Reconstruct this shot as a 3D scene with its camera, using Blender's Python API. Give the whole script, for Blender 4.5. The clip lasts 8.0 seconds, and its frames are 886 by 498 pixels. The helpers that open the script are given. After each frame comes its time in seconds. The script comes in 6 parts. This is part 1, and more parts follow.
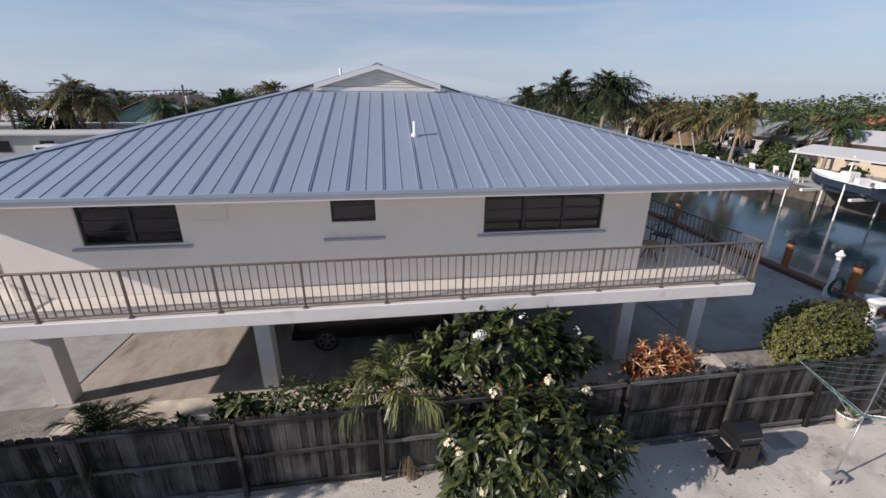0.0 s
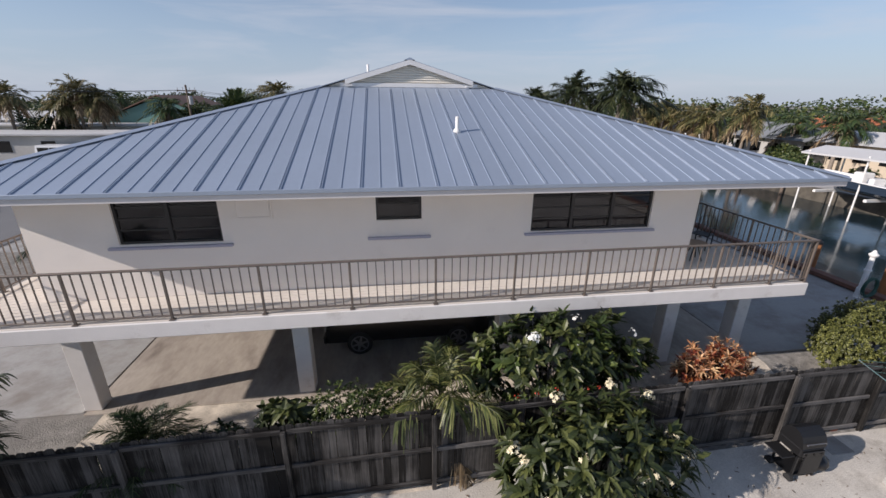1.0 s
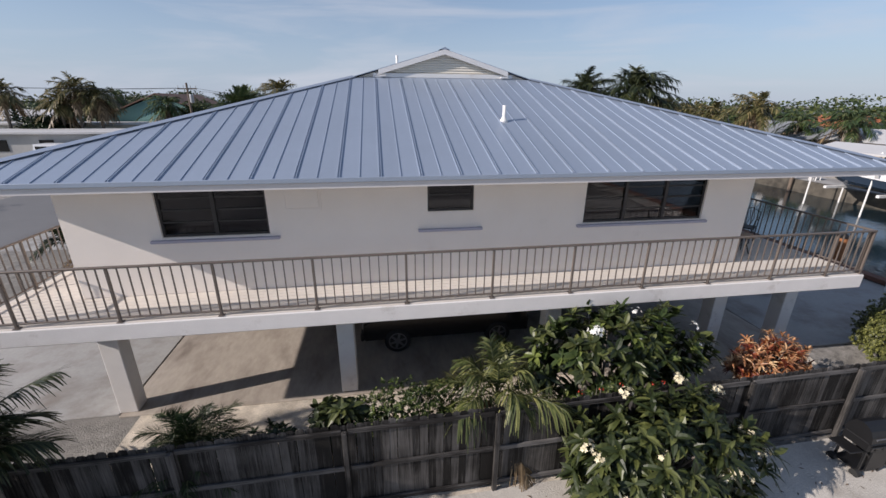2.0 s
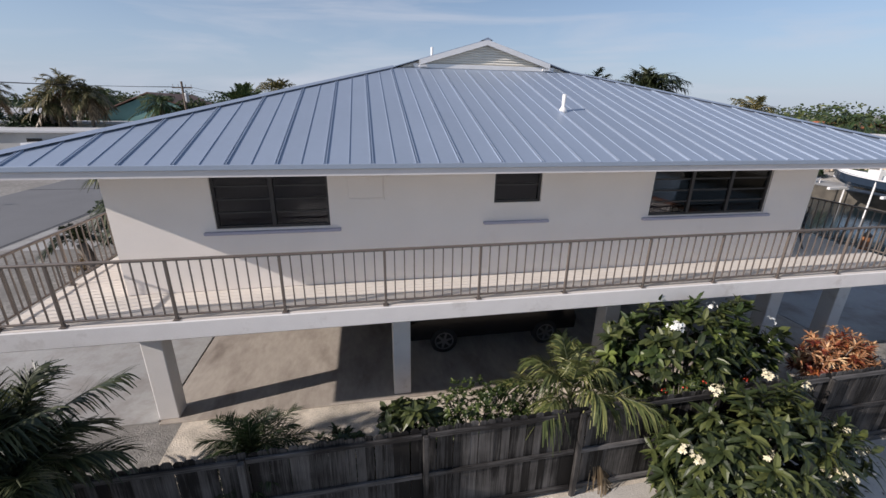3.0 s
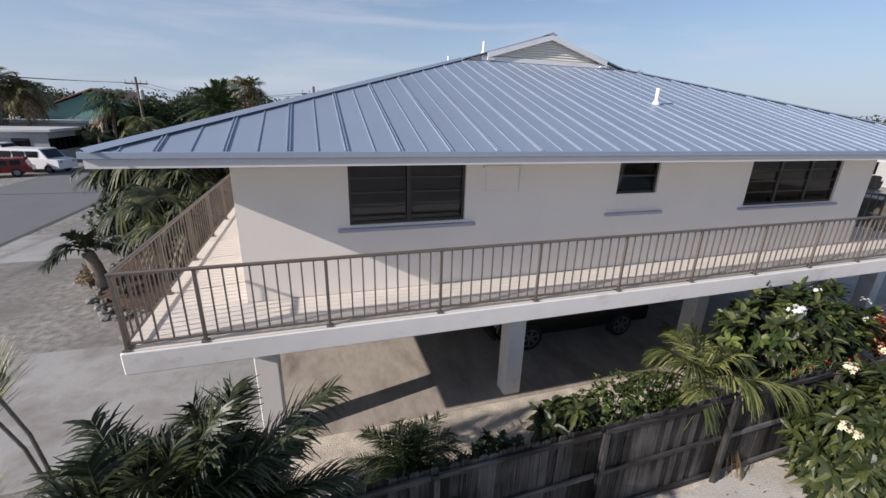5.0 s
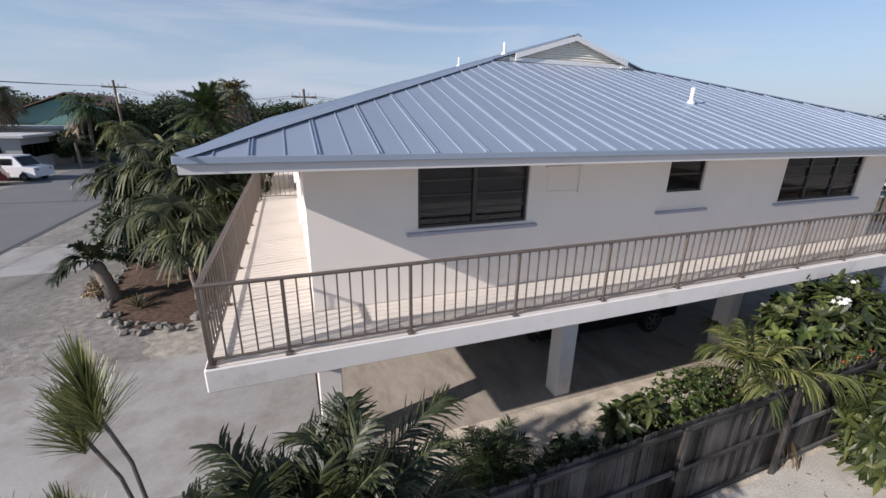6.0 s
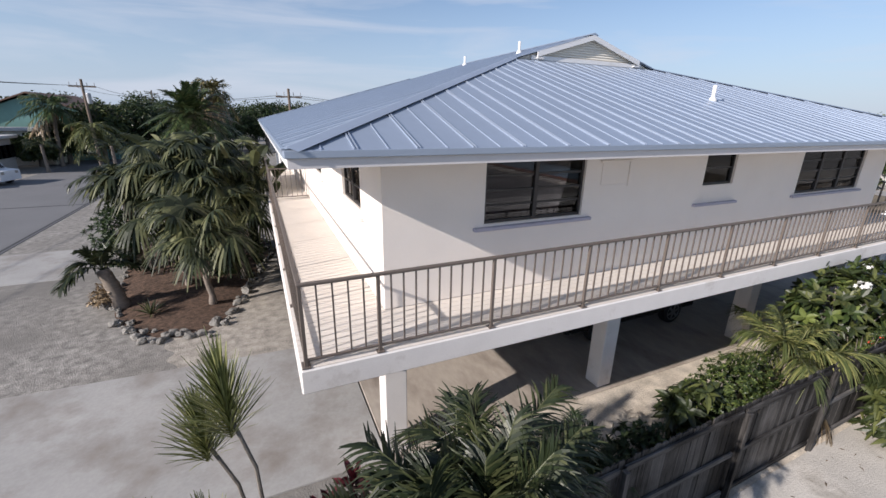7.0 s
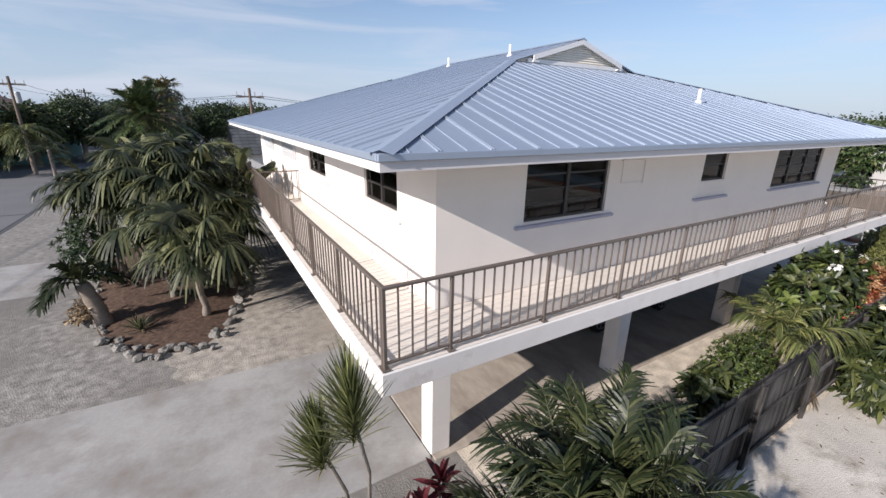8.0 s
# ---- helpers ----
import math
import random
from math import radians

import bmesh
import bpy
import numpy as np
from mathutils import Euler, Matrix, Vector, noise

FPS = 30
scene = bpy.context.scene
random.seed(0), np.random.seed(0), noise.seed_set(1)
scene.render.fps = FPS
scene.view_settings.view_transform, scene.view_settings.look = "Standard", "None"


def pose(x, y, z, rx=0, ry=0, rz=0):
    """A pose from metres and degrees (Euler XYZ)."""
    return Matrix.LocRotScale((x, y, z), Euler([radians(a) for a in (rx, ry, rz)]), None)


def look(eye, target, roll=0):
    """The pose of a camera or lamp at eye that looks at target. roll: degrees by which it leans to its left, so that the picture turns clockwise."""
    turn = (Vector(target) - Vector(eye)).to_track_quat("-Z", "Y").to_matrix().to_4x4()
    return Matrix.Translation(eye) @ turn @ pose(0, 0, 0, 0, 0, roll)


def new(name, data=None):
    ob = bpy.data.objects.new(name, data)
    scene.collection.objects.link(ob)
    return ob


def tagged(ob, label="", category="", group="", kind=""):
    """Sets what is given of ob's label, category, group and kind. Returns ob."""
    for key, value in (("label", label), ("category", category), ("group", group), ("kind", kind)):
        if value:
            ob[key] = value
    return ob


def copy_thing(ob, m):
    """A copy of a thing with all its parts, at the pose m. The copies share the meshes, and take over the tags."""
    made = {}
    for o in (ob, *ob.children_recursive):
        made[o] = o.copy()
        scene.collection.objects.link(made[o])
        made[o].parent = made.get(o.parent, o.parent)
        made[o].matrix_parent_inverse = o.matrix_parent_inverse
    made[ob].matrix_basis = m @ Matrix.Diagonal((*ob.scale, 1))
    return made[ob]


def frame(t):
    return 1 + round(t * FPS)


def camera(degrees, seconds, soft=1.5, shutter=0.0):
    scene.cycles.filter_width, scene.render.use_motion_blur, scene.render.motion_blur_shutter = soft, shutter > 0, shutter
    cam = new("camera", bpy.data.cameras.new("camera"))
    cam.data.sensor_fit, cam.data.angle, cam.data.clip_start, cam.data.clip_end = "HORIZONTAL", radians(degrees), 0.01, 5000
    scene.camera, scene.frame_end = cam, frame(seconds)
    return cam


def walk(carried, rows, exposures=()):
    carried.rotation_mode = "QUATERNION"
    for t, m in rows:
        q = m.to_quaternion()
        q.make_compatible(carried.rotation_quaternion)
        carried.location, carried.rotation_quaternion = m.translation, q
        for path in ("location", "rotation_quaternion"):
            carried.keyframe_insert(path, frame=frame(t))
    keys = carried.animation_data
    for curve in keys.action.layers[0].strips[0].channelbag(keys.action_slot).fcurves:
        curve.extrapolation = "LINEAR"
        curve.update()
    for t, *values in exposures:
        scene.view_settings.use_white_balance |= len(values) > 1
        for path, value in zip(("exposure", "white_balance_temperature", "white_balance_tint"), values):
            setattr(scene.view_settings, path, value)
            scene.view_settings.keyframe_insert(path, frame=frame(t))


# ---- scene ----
cam = camera(95.28, 8.0)
PATH = [
    (0, (0.197, -7.934, 7.086), (1.462, 1.355, 3.606), 0.32),
    (0.5, (-0.324, -7.766, 6.925), (0.959, 1.542, 3.503), 0.26),
    (1, (-0.901, -7.501, 6.901), (0.447, 1.795, 3.472), 0.46),
    (1.5, (-1.443, -7.308, 6.797), (-0.067, 1.978, 3.352), 0.36),
    (3, (-3.610, -6.500, 6.249), (-1.845, 2.766, 2.929), 0.95),
    (3.5, (-4.330, -6.205, 6.157), (-2.455, 3.045, 2.852), 1.07),
    (4, (-5.061, -6.034, 6.171), (-2.984, 3.172, 2.866), 1.06),
    (4.5, (-6.014, -5.754, 6.019), (-3.483, 3.353, 2.757), 1.48),
    (6, (-8.174, -4.857, 5.850), (-4.819, 4.018, 2.690), 1.15),
    (6.5, (-8.887, -4.596, 5.798), (-5.281, 4.181, 2.640), 0.98),
    (7, (-9.546, -4.334, 5.742), (-5.621, 4.313, 2.610), 1.01),
    (7.5, (-10.189, -4.077, 5.726), (-5.768, 4.327, 2.591), 1.00),
    (8, (-10.827, -3.796, 5.746), (-5.974, 4.375, 2.635), 0.96),
]
walk(cam, [(t, look(eye, target, roll)) for t, eye, target, roll in PATH], [(0, -0.08, 6480, 16), (4.5, -0.05, 6350, 15), (6, 0.01, 6330, 15), (8, 0.18, 6350, 15)])

# ---- world, sun, exposure ----
SUN_DIR = Vector((-1.91, -0.44, 1.0)).normalized()
world = bpy.data.worlds.new("sky")
scene.world = world
world.use_nodes = True
wn, wl = world.node_tree.nodes, world.node_tree.links
wn.clear()
sky = wn.new("ShaderNodeTexSky")
sky.sky_type = "NISHITA"
sky.sun_disc = False
sky.sun_elevation = math.asin(SUN_DIR.z)
sky.sun_rotation = math.atan2(SUN_DIR.x, SUN_DIR.y)
sky.air_density, sky.dust_density, sky.ozone_density = 1.0, 0.25, 2.5
wbg = wn.new("ShaderNodeBackground")
wbg.inputs["Strength"].default_value = 0.113
wout = wn.new("ShaderNodeOutputWorld")
wco = wn.new("ShaderNodeTexCoord")
wmap = wn.new("ShaderNodeMapping")
wmap.inputs["Scale"].default_value = (1.2, 1.2, 9.0)
wmap.inputs["Rotation"].default_value = (0.12, 0.1, 0.3)
wns = wn.new("ShaderNodeTexNoise")
wns.inputs["Scale"].default_value = 1.7
wns.inputs["Detail"].default_value = 7.0
wns.inputs["Roughness"].default_value = 0.55
wns.inputs["Distortion"].default_value = 0.6
wramp = wn.new("ShaderNodeMapRange")
wramp.inputs["From Min"].default_value = 0.47
wramp.inputs["From Max"].default_value = 0.74
wramp.inputs["To Min"].default_value = 0.04
wramp.inputs["To Max"].default_value = 0.7
wmix = wn.new("ShaderNodeMix")
wmix.data_type = "RGBA"
wmix.inputs[7].default_value = (3.55, 4.45, 5.75, 1)
wl.new(wco.outputs["Generated"], wmap.inputs["Vector"])
wl.new(wmap.outputs["Vector"], wns.inputs["Vector"])
wl.new(wns.outputs["Fac"], wramp.inputs["Value"])
wsep = wn.new("ShaderNodeSeparateXYZ")
wl.new(wco.outputs["Generated"], wsep.inputs[0])
whaze = wn.new("ShaderNodeMapRange")
whaze.interpolation_type = "SMOOTHSTEP"
whaze.inputs["From Min"].default_value, whaze.inputs["From Max"].default_value = -0.05, 0.32
whaze.inputs["To Min"].default_value, whaze.inputs["To Max"].default_value = 0.88, 0.0
wl.new(wsep.outputs["Z"], whaze.inputs["Value"])
wl.new(whaze.outputs["Result"], wmix.inputs[0])
wcloud = wn.new("ShaderNodeMix")
wcloud.data_type = "RGBA"
wcloud.inputs[7].default_value = (5.4, 5.8, 6.4, 1)
wl.new(wramp.outputs["Result"], wcloud.inputs[0])
wl.new(wmix.outputs[2], wcloud.inputs[6])
wl.new(sky.outputs["Color"], wmix.inputs[6])
wl.new(wcloud.outputs[2], wbg.inputs["Color"])
wl.new(wbg.outputs["Background"], wout.inputs["Surface"])

sun_data = bpy.data.lights.new("sun", "SUN")
sun_data.energy, sun_data.angle, sun_data.color = 5.4, radians(0.6), (1.0, 0.93, 0.84)
sun = new("sun", sun_data)
sun.matrix_world = look(tuple(SUN_DIR * 60), (0, 0, 0))


# ---- materials ----
def material(name, color, rough=0.7, metal=0.0, vary=0.12, scale=3.0, fine=40.0, bump=0.2, bump_scale=60.0,
             tint=None, island=0.0, rand=0.0, spec=0.5, trans=0.0, stretch=(1, 1, 1), stain=None, stain_scale=0.6, stain_at=(0.5, 0.7)):
    m = bpy.data.materials.new(name)
    m.use_nodes = True
    n, l = m.node_tree.nodes, m.node_tree.links
    b = n["Principled BSDF"]
    b.inputs["Roughness"].default_value = rough
    b.inputs["Metallic"].default_value = metal
    b.inputs["Specular IOR Level"].default_value = spec
    co = n.new("ShaderNodeTexCoord")
    mp = n.new("ShaderNodeMapping")
    mp.inputs["Scale"].default_value = stretch
    l.new(co.outputs["Object"], mp.inputs["Vector"])

    def noise_node(s, detail):
        t = n.new("ShaderNodeTexNoise")
        t.inputs["Scale"].default_value = s
        t.inputs["Detail"].default_value = detail
        l.new(mp.outputs["Vector"], t.inputs["Vector"])
        return t

    big, small = noise_node(scale, 5), noise_node(fine, 4)
    add = n.new("ShaderNodeMath")
    add.operation = "MULTIPLY_ADD"
    l.new(small.outputs["Fac"], add.inputs[0])
    add.inputs[1].default_value = 0.6
    l.new(big.outputs["Fac"], add.inputs[2])
    rng = n.new("ShaderNodeMapRange")
    rng.inputs["From Min"].default_value, rng.inputs["From Max"].default_value = 0.45, 1.15
    rng.inputs["To Min"].default_value, rng.inputs["To Max"].default_value = 1 - vary, 1 + vary
    l.new(add.outputs[0], rng.inputs["Value"])
    mul = n.new("ShaderNodeVectorMath")
    mul.operation = "SCALE"
    mul.inputs[0].default_value = color
    last = rng.outputs["Result"]
    if island or rand:
        if island:
            src = n.new("ShaderNodeNewGeometry").outputs["Random Per Island"]
        else:
            src = n.new("ShaderNodeObjectInfo").outputs["Random"]
        r2 = n.new("ShaderNodeMapRange")
        k = island or rand
        r2.inputs["To Min"].default_value, r2.inputs["To Max"].default_value = 1 - k, 1 + k
        l.new(src, r2.inputs["Value"])
        mm = n.new("ShaderNodeMath")
        mm.operation = "MULTIPLY"
        l.new(last, mm.inputs[0])
        l.new(r2.outputs["Result"], mm.inputs[1])
        last = mm.outputs[0]
        if tint:
            tm = n.new("ShaderNodeMix")
            tm.data_type = "RGBA"
            tm.inputs[6].default_value = (*color, 1)
            tm.inputs[7].default_value = (*tint, 1)
            w = n.new("ShaderNodeMapRange")
            w.inputs["From Min"].default_value, w.inputs["From Max"].default_value = 0.55, 1.0
            l.new(src, w.inputs["Value"])
            l.new(w.outputs["Result"], tm.inputs[0])
            l.new(tm.outputs[2], mul.inputs[0])
    l.new(last, mul.inputs["Scale"])
    out = mul.outputs[0]
    if stain:
        st = noise_node(stain_scale, 7)
        st.inputs["Roughness"].default_value = 0.65
        sr = n.new("ShaderNodeMapRange")
        sr.inputs["From Min"].default_value, sr.inputs["From Max"].default_value = stain_at
        l.new(st.outputs["Fac"], sr.inputs["Value"])
        sm = n.new("ShaderNodeMix")
        sm.data_type = "RGBA"
        sm.inputs[7].default_value = (*stain, 1)
        l.new(sr.outputs["Result"], sm.inputs[0])
        l.new(out, sm.inputs[6])
        out = sm.outputs[2]
    l.new(out, b.inputs["Base Color"])
    if trans:
        b.inputs["Transmission Weight"].default_value = 0.0
        tr = n.new("ShaderNodeBsdfTranslucent")
        l.new(out, tr.inputs["Color"])
        mx = n.new("ShaderNodeMixShader")
        mx.inputs[0].default_value = trans
        l.new(b.outputs[0], mx.inputs[1])
        l.new(tr.outputs[0], mx.inputs[2])
        l.new(mx.outputs[0], n["Material Output"].inputs["Surface"])
    if bump:
        bt = noise_node(bump_scale, 5)
        bp = n.new("ShaderNodeBump")
        bp.inputs["Strength"].default_value = bump
        bp.inputs["Distance"].default_value = 0.02
        l.new(bt.outputs["Fac"], bp.inputs["Height"])
        l.new(bp.outputs["Normal"], b.inputs["Normal"])
    return m


def glass_material(name, tint=(0.9, 0.95, 0.95), rough=0.02):
    m = bpy.data.materials.new(name)
    m.use_nodes = True
    n, l = m.node_tree.nodes, m.node_tree.links
    n.remove(n["Principled BSDF"])
    fr = n.new("ShaderNodeFresnel")
    fr.inputs["IOR"].default_value = 1.5
    tr = n.new("ShaderNodeBsdfTransparent")
    tr.inputs["Color"].default_value = (*tint, 1)
    gl = n.new("ShaderNodeBsdfGlossy")
    gl.inputs["Roughness"].default_value = rough
    mx = n.new("ShaderNodeMixShader")
    l.new(fr.outputs[0], mx.inputs[0])
    l.new(tr.outputs[0], mx.inputs[1])
    l.new(gl.outputs[0], mx.inputs[2])
    l.new(mx.outputs[0], n["Material Output"].inputs["Surface"])
    return m


STUCCO = material("cream_stucco", (0.85, 0.785, 0.72), 0.85, vary=0.04, scale=1.2, fine=90, bump=0.25, bump_scale=120, stain=(0.6, 0.52, 0.45), stain_scale=0.9, stain_at=(0.62, 0.95))
WHITE = material("white_paint", (0.78, 0.77, 0.75), 0.6, vary=0.05, scale=2, bump=0.1, stain=(0.6, 0.57, 0.52), stain_scale=1.5, stain_at=(0.6, 0.9))
SLAB = material("painted_concrete", (0.77, 0.735, 0.70), 0.8, vary=0.06, scale=2.5, bump=0.08, stain=(0.47, 0.42, 0.37), stain_scale=1.6, stain_at=(0.57, 0.8))
ROOF = material("galvalume", (0.35, 0.41, 0.50), 0.43, 0.35, vary=0.05, scale=0.8, fine=8, bump=0.03, bump_scale=6, rand=0.035)
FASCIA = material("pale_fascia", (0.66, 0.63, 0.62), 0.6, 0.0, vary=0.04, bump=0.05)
RAIL = material("bronze_rail", (0.155, 0.127, 0.108), 0.5, 0.2, vary=0.1, scale=6, bump=0.05)
SILL = material("lavender_sill", (0.40, 0.39, 0.47), 0.7, vary=0.08, bump=0.1)
FRAME = material("dark_window_frame", (0.05, 0.046, 0.045), 0.45, 0.3, vary=0.1, bump=0.02)
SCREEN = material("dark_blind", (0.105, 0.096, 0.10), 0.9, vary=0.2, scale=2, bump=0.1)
GLASS = glass_material("window_glass", (0.72, 0.71, 0.72))
CONCRETE = material("driveway_concrete", (0.355, 0.347, 0.33), 0.85, vary=0.16, scale=0.8, fine=16, bump=0.2, bump_scale=80, stain=(0.235, 0.21, 0.185), stain_scale=0.7, stain_at=(0.46, 0.68))
GRAVEL = material("coral_gravel", (0.272, 0.256, 0.232), 0.95, vary=0.75, scale=4.5, fine=26, bump=1.0, bump_scale=30, stain=(0.19, 0.178, 0.16), stain_scale=0.26, stain_at=(0.42, 0.66))
WARM_GRAVEL = material("warm_gravel", (0.6, 0.53, 0.435), 0.95, vary=0.5, scale=2.5, fine=30, bump=0.9, bump_scale=36, stain=(0.25, 0.195, 0.14), stain_scale=0.8, stain_at=(0.56, 0.82))
ASPHALT = material("old_asphalt", (0.155, 0.156, 0.16), 0.9, vary=0.12, scale=0.4, fine=50, bump=0.3, bump_scale=90)


def weathered(name, dark, light, along, span):
    """Old grey timber: streaks along the grain, blotches, a change from board to board."""
    m = bpy.data.materials.new(name)
    m.use_nodes = True
    n, l = m.node_tree.nodes, m.node_tree.links
    b = n["Principled BSDF"]
    b.inputs["Roughness"].default_value = 0.68
    b.inputs["Specular IOR Level"].default_value = 0.3
    pos = n.new("ShaderNodeNewGeometry")
    mp = n.new("ShaderNodeMapping")
    mp.inputs["Scale"].default_value = along
    l.new(pos.outputs["Position"], mp.inputs["Vector"])
    grain = n.new("ShaderNodeTexNoise")
    grain.inputs["Scale"].default_value, grain.inputs["Detail"].default_value, grain.inputs["Roughness"].default_value = 1.0, 8, 0.7
    l.new(mp.outputs["Vector"], grain.inputs["Vector"])
    blot = n.new("ShaderNodeTexNoise")
    blot.inputs["Scale"].default_value, blot.inputs["Detail"].default_value = 1.6, 5
    l.new(pos.outputs["Position"], blot.inputs["Vector"])
    info = n.new("ShaderNodeObjectInfo")
    s1 = n.new("ShaderNodeMath")
    s1.operation = "MULTIPLY_ADD"
    s1.inputs[1].default_value = 0.35
    l.new(info.outputs["Random"], s1.inputs[0])
    l.new(grain.outputs["Fac"], s1.inputs[2])
    s2 = n.new("ShaderNodeMath")
    s2.operation = "MULTIPLY_ADD"
    s2.inputs[1].default_value = 0.6
    l.new(blot.outputs["Fac"], s2.inputs[0])
    l.new(s1.outputs[0], s2.inputs[2])
    r = n.new("ShaderNodeMapRange")
    r.inputs["From Min"].default_value, r.inputs["From Max"].default_value = span
    l.new(s2.outputs[0], r.inputs["Value"])
    mx = n.new("ShaderNodeMix")
    mx.data_type = "RGBA"
    mx.inputs[6].default_value, mx.inputs[7].default_value = (*dark, 1), (*light, 1)
    l.new(r.outputs["Result"], mx.inputs[0])
    l.new(mx.outputs[2], b.inputs["Base Color"])
    bp = n.new("ShaderNodeBump")
    bp.inputs["Strength"].default_value, bp.inputs["Distance"].default_value = 0.6, 0.01
    l.new(grain.outputs["Fac"], bp.inputs["Height"])
    l.new(bp.outputs["Normal"], b.inputs["Normal"])
    return m


FENCE = weathered("weathered_wood", (0.007, 0.006, 0.0055), (0.19, 0.178, 0.168), (34, 34, 1.3), (0.86, 1.52))
CARPAINT = material("black_car_paint", (0.012, 0.012, 0.014), 0.2, 0.0, vary=0.05, bump=0)
RUBBER = material("rubber", (0.02, 0.02, 0.02), 0.85, vary=0.1, bump=0.1)
CHROME = material("alloy", (0.22, 0.22, 0.23), 0.4, 0.7, vary=0.05, bump=0)
BLACK = material("black_enamel", (0.015, 0.015, 0.016), 0.4, 0.2, vary=0.1, bump=0.03)


# ---- mesh helpers ----
class Build:
    """Gathers vertices and faces in world places."""

    def __init__(self):
        self.v, self.f = [], []

    def face(self, *pts):
        n = len(self.v)
        self.v.extend(tuple(p) for p in pts)
        self.f.append(tuple(range(n, n + len(pts))))

    def grid(self, rows):
        """Rows of points, joined into a sheet that shares its vertices."""
        n, k = len(self.v), len(rows[0])
        for r in rows:
            self.v.extend(tuple(p) for p in r)
        for i in range(len(rows) - 1):
            for j in range(k - 1):
                a = n + i * k + j
                self.f.append((a, a + 1, a + k + 1, a + k))

    def box(self, x0, x1, y0, y1, z0, z1, c=0.0):
        """A box whose upright and level edges may be chamfered by c."""
        if c <= 0:
            p = [(x, y, z) for z in (z0, z1) for x, y in ((x0, y0), (x1, y0), (x1, y1), (x0, y1))]
            n = len(self.v)
            self.v.extend(p)
            for q in ((3, 2, 1, 0), (4, 5, 6, 7), (0, 1, 5, 4), (1, 2, 6, 5), (2, 3, 7, 6), (3, 0, 4, 7)):
                self.f.append(tuple(n + i for i in q))
            return
        n = len(self.v)
        for z, s in ((z0, c), (z0 + c, 0), (z1 - c, 0), (z1, c)):
            X0, X1, Y0, Y1 = x0 + s, x1 - s, y0 + s, y1 - s
            self.v.extend([(X0 + c, Y0, z), (X1 - c, Y0, z), (X1, Y0 + c, z), (X1, Y1 - c, z), (X1 - c, Y1, z), (X0 + c, Y1, z), (X0, Y1 - c, z), (X0, Y0 + c, z)])
        for k in range(3):
            for i in range(8):
                j = (i + 1) % 8
                self.f.append((n + 8 * k + i, n + 8 * k + j, n + 8 * k + 8 + j, n + 8 * k + 8 + i))
        self.f.append(tuple(n + i for i in range(7, -1, -1)))
        self.f.append(tuple(n + 24 + i for i in range(8)))

    def tube(self, pts, radii, sides=8, caps=True):
        pts = [Vector(p) for p in pts]
        if not hasattr(radii, "__len__"):
            radii = [radii] * len(pts)
        n = len(self.v)
        ref = None
        for i, p in enumerate(pts):
            d = (pts[min(i + 1, len(pts) - 1)] - pts[max(i - 1, 0)]).normalized()
            if ref is None:
                ref = Vector((0, 0, 1)) if abs(d.z) < 0.9 else Vector((1, 0, 0))
            a = d.cross(ref).normalized()
            b = a.cross(d)
            ref = b
            for k in range(sides):
                w = 2 * math.pi * k / sides
                self.v.append(tuple(p + (a * math.cos(w) + b * math.sin(w)) * radii[i]))
        for i in range(len(pts) - 1):
            for k in range(sides):
                j = (k + 1) % sides
                self.f.append((n + i * sides + k, n + i * sides + j, n + (i + 1) * sides + j, n + (i + 1) * sides + k))
        if caps:
            self.f.append(tuple(n + k for k in range(sides - 1, -1, -1)))
            e = n + (len(pts) - 1) * sides
            self.f.append(tuple(e + k for k in range(sides)))

    def lathe(self, cx, cy, profile, sides=20):
        n = len(self.v)
        for r, z in profile:
            for k in range(sides):
                w = 2 * math.pi * k / sides
                self.v.append((cx + r * math.cos(w), cy + r * math.sin(w), z))
        for i in range(len(profile) - 1):
            for k in range(sides):
                j = (k + 1) % sides
                self.f.append((n + i * sides + k, n + i * sides + j, n + (i + 1) * sides + j, n + (i + 1) * sides + k))
        self.f.append(tuple(n + k for k in range(sides - 1, -1, -1)))
        e = n + (len(profile) - 1) * sides
        self.f.append(tuple(e + k for k in range(sides)))

    def mesh(self, name, mat, origin=(0, 0, 0), smooth=False):
        me = bpy.data.meshes.new(name)
        ox, oy, oz = origin
        me.from_pydata([(x - ox, y - oy, z - oz) for x, y, z in self.v], [], self.f)
        me.materials.append(mat)
        if smooth:
            me.polygons.foreach_set("use_smooth", [True] * len(me.polygons))
        me.update()
        return me


ORIGIN = {}


def thing(name, at, label, category, group="", kind=""):
    """An empty at the thing's base, that will carry its parts."""
    ob = new(name)
    ob.location = at
    ORIGIN[ob.name] = tuple(at)
    ob.empty_display_size = 0.2
    return tagged(ob, label, category, group, kind)


def part(name, b, mat, parent, label="", smooth=False):
    """One mesh, given in world places, under a thing or a part."""
    o = ORIGIN[parent.name]
    ob = new(name, b.mesh(name, mat, o, smooth))
    ob.parent = parent
    ORIGIN[ob.name] = o
    return tagged(ob, label)


def piece(name, me, at, parent, rz=0.0):
    """A piece on shared mesh data, at a place of the world."""
    o = ORIGIN[parent.name]
    ob = new(name, me)
    ob.parent = parent
    ob.location = (at[0] - o[0], at[1] - o[1], at[2] - o[2])
    ob.rotation_euler = (0, 0, rz)
    ORIGIN[ob.name] = tuple(at)
    return ob


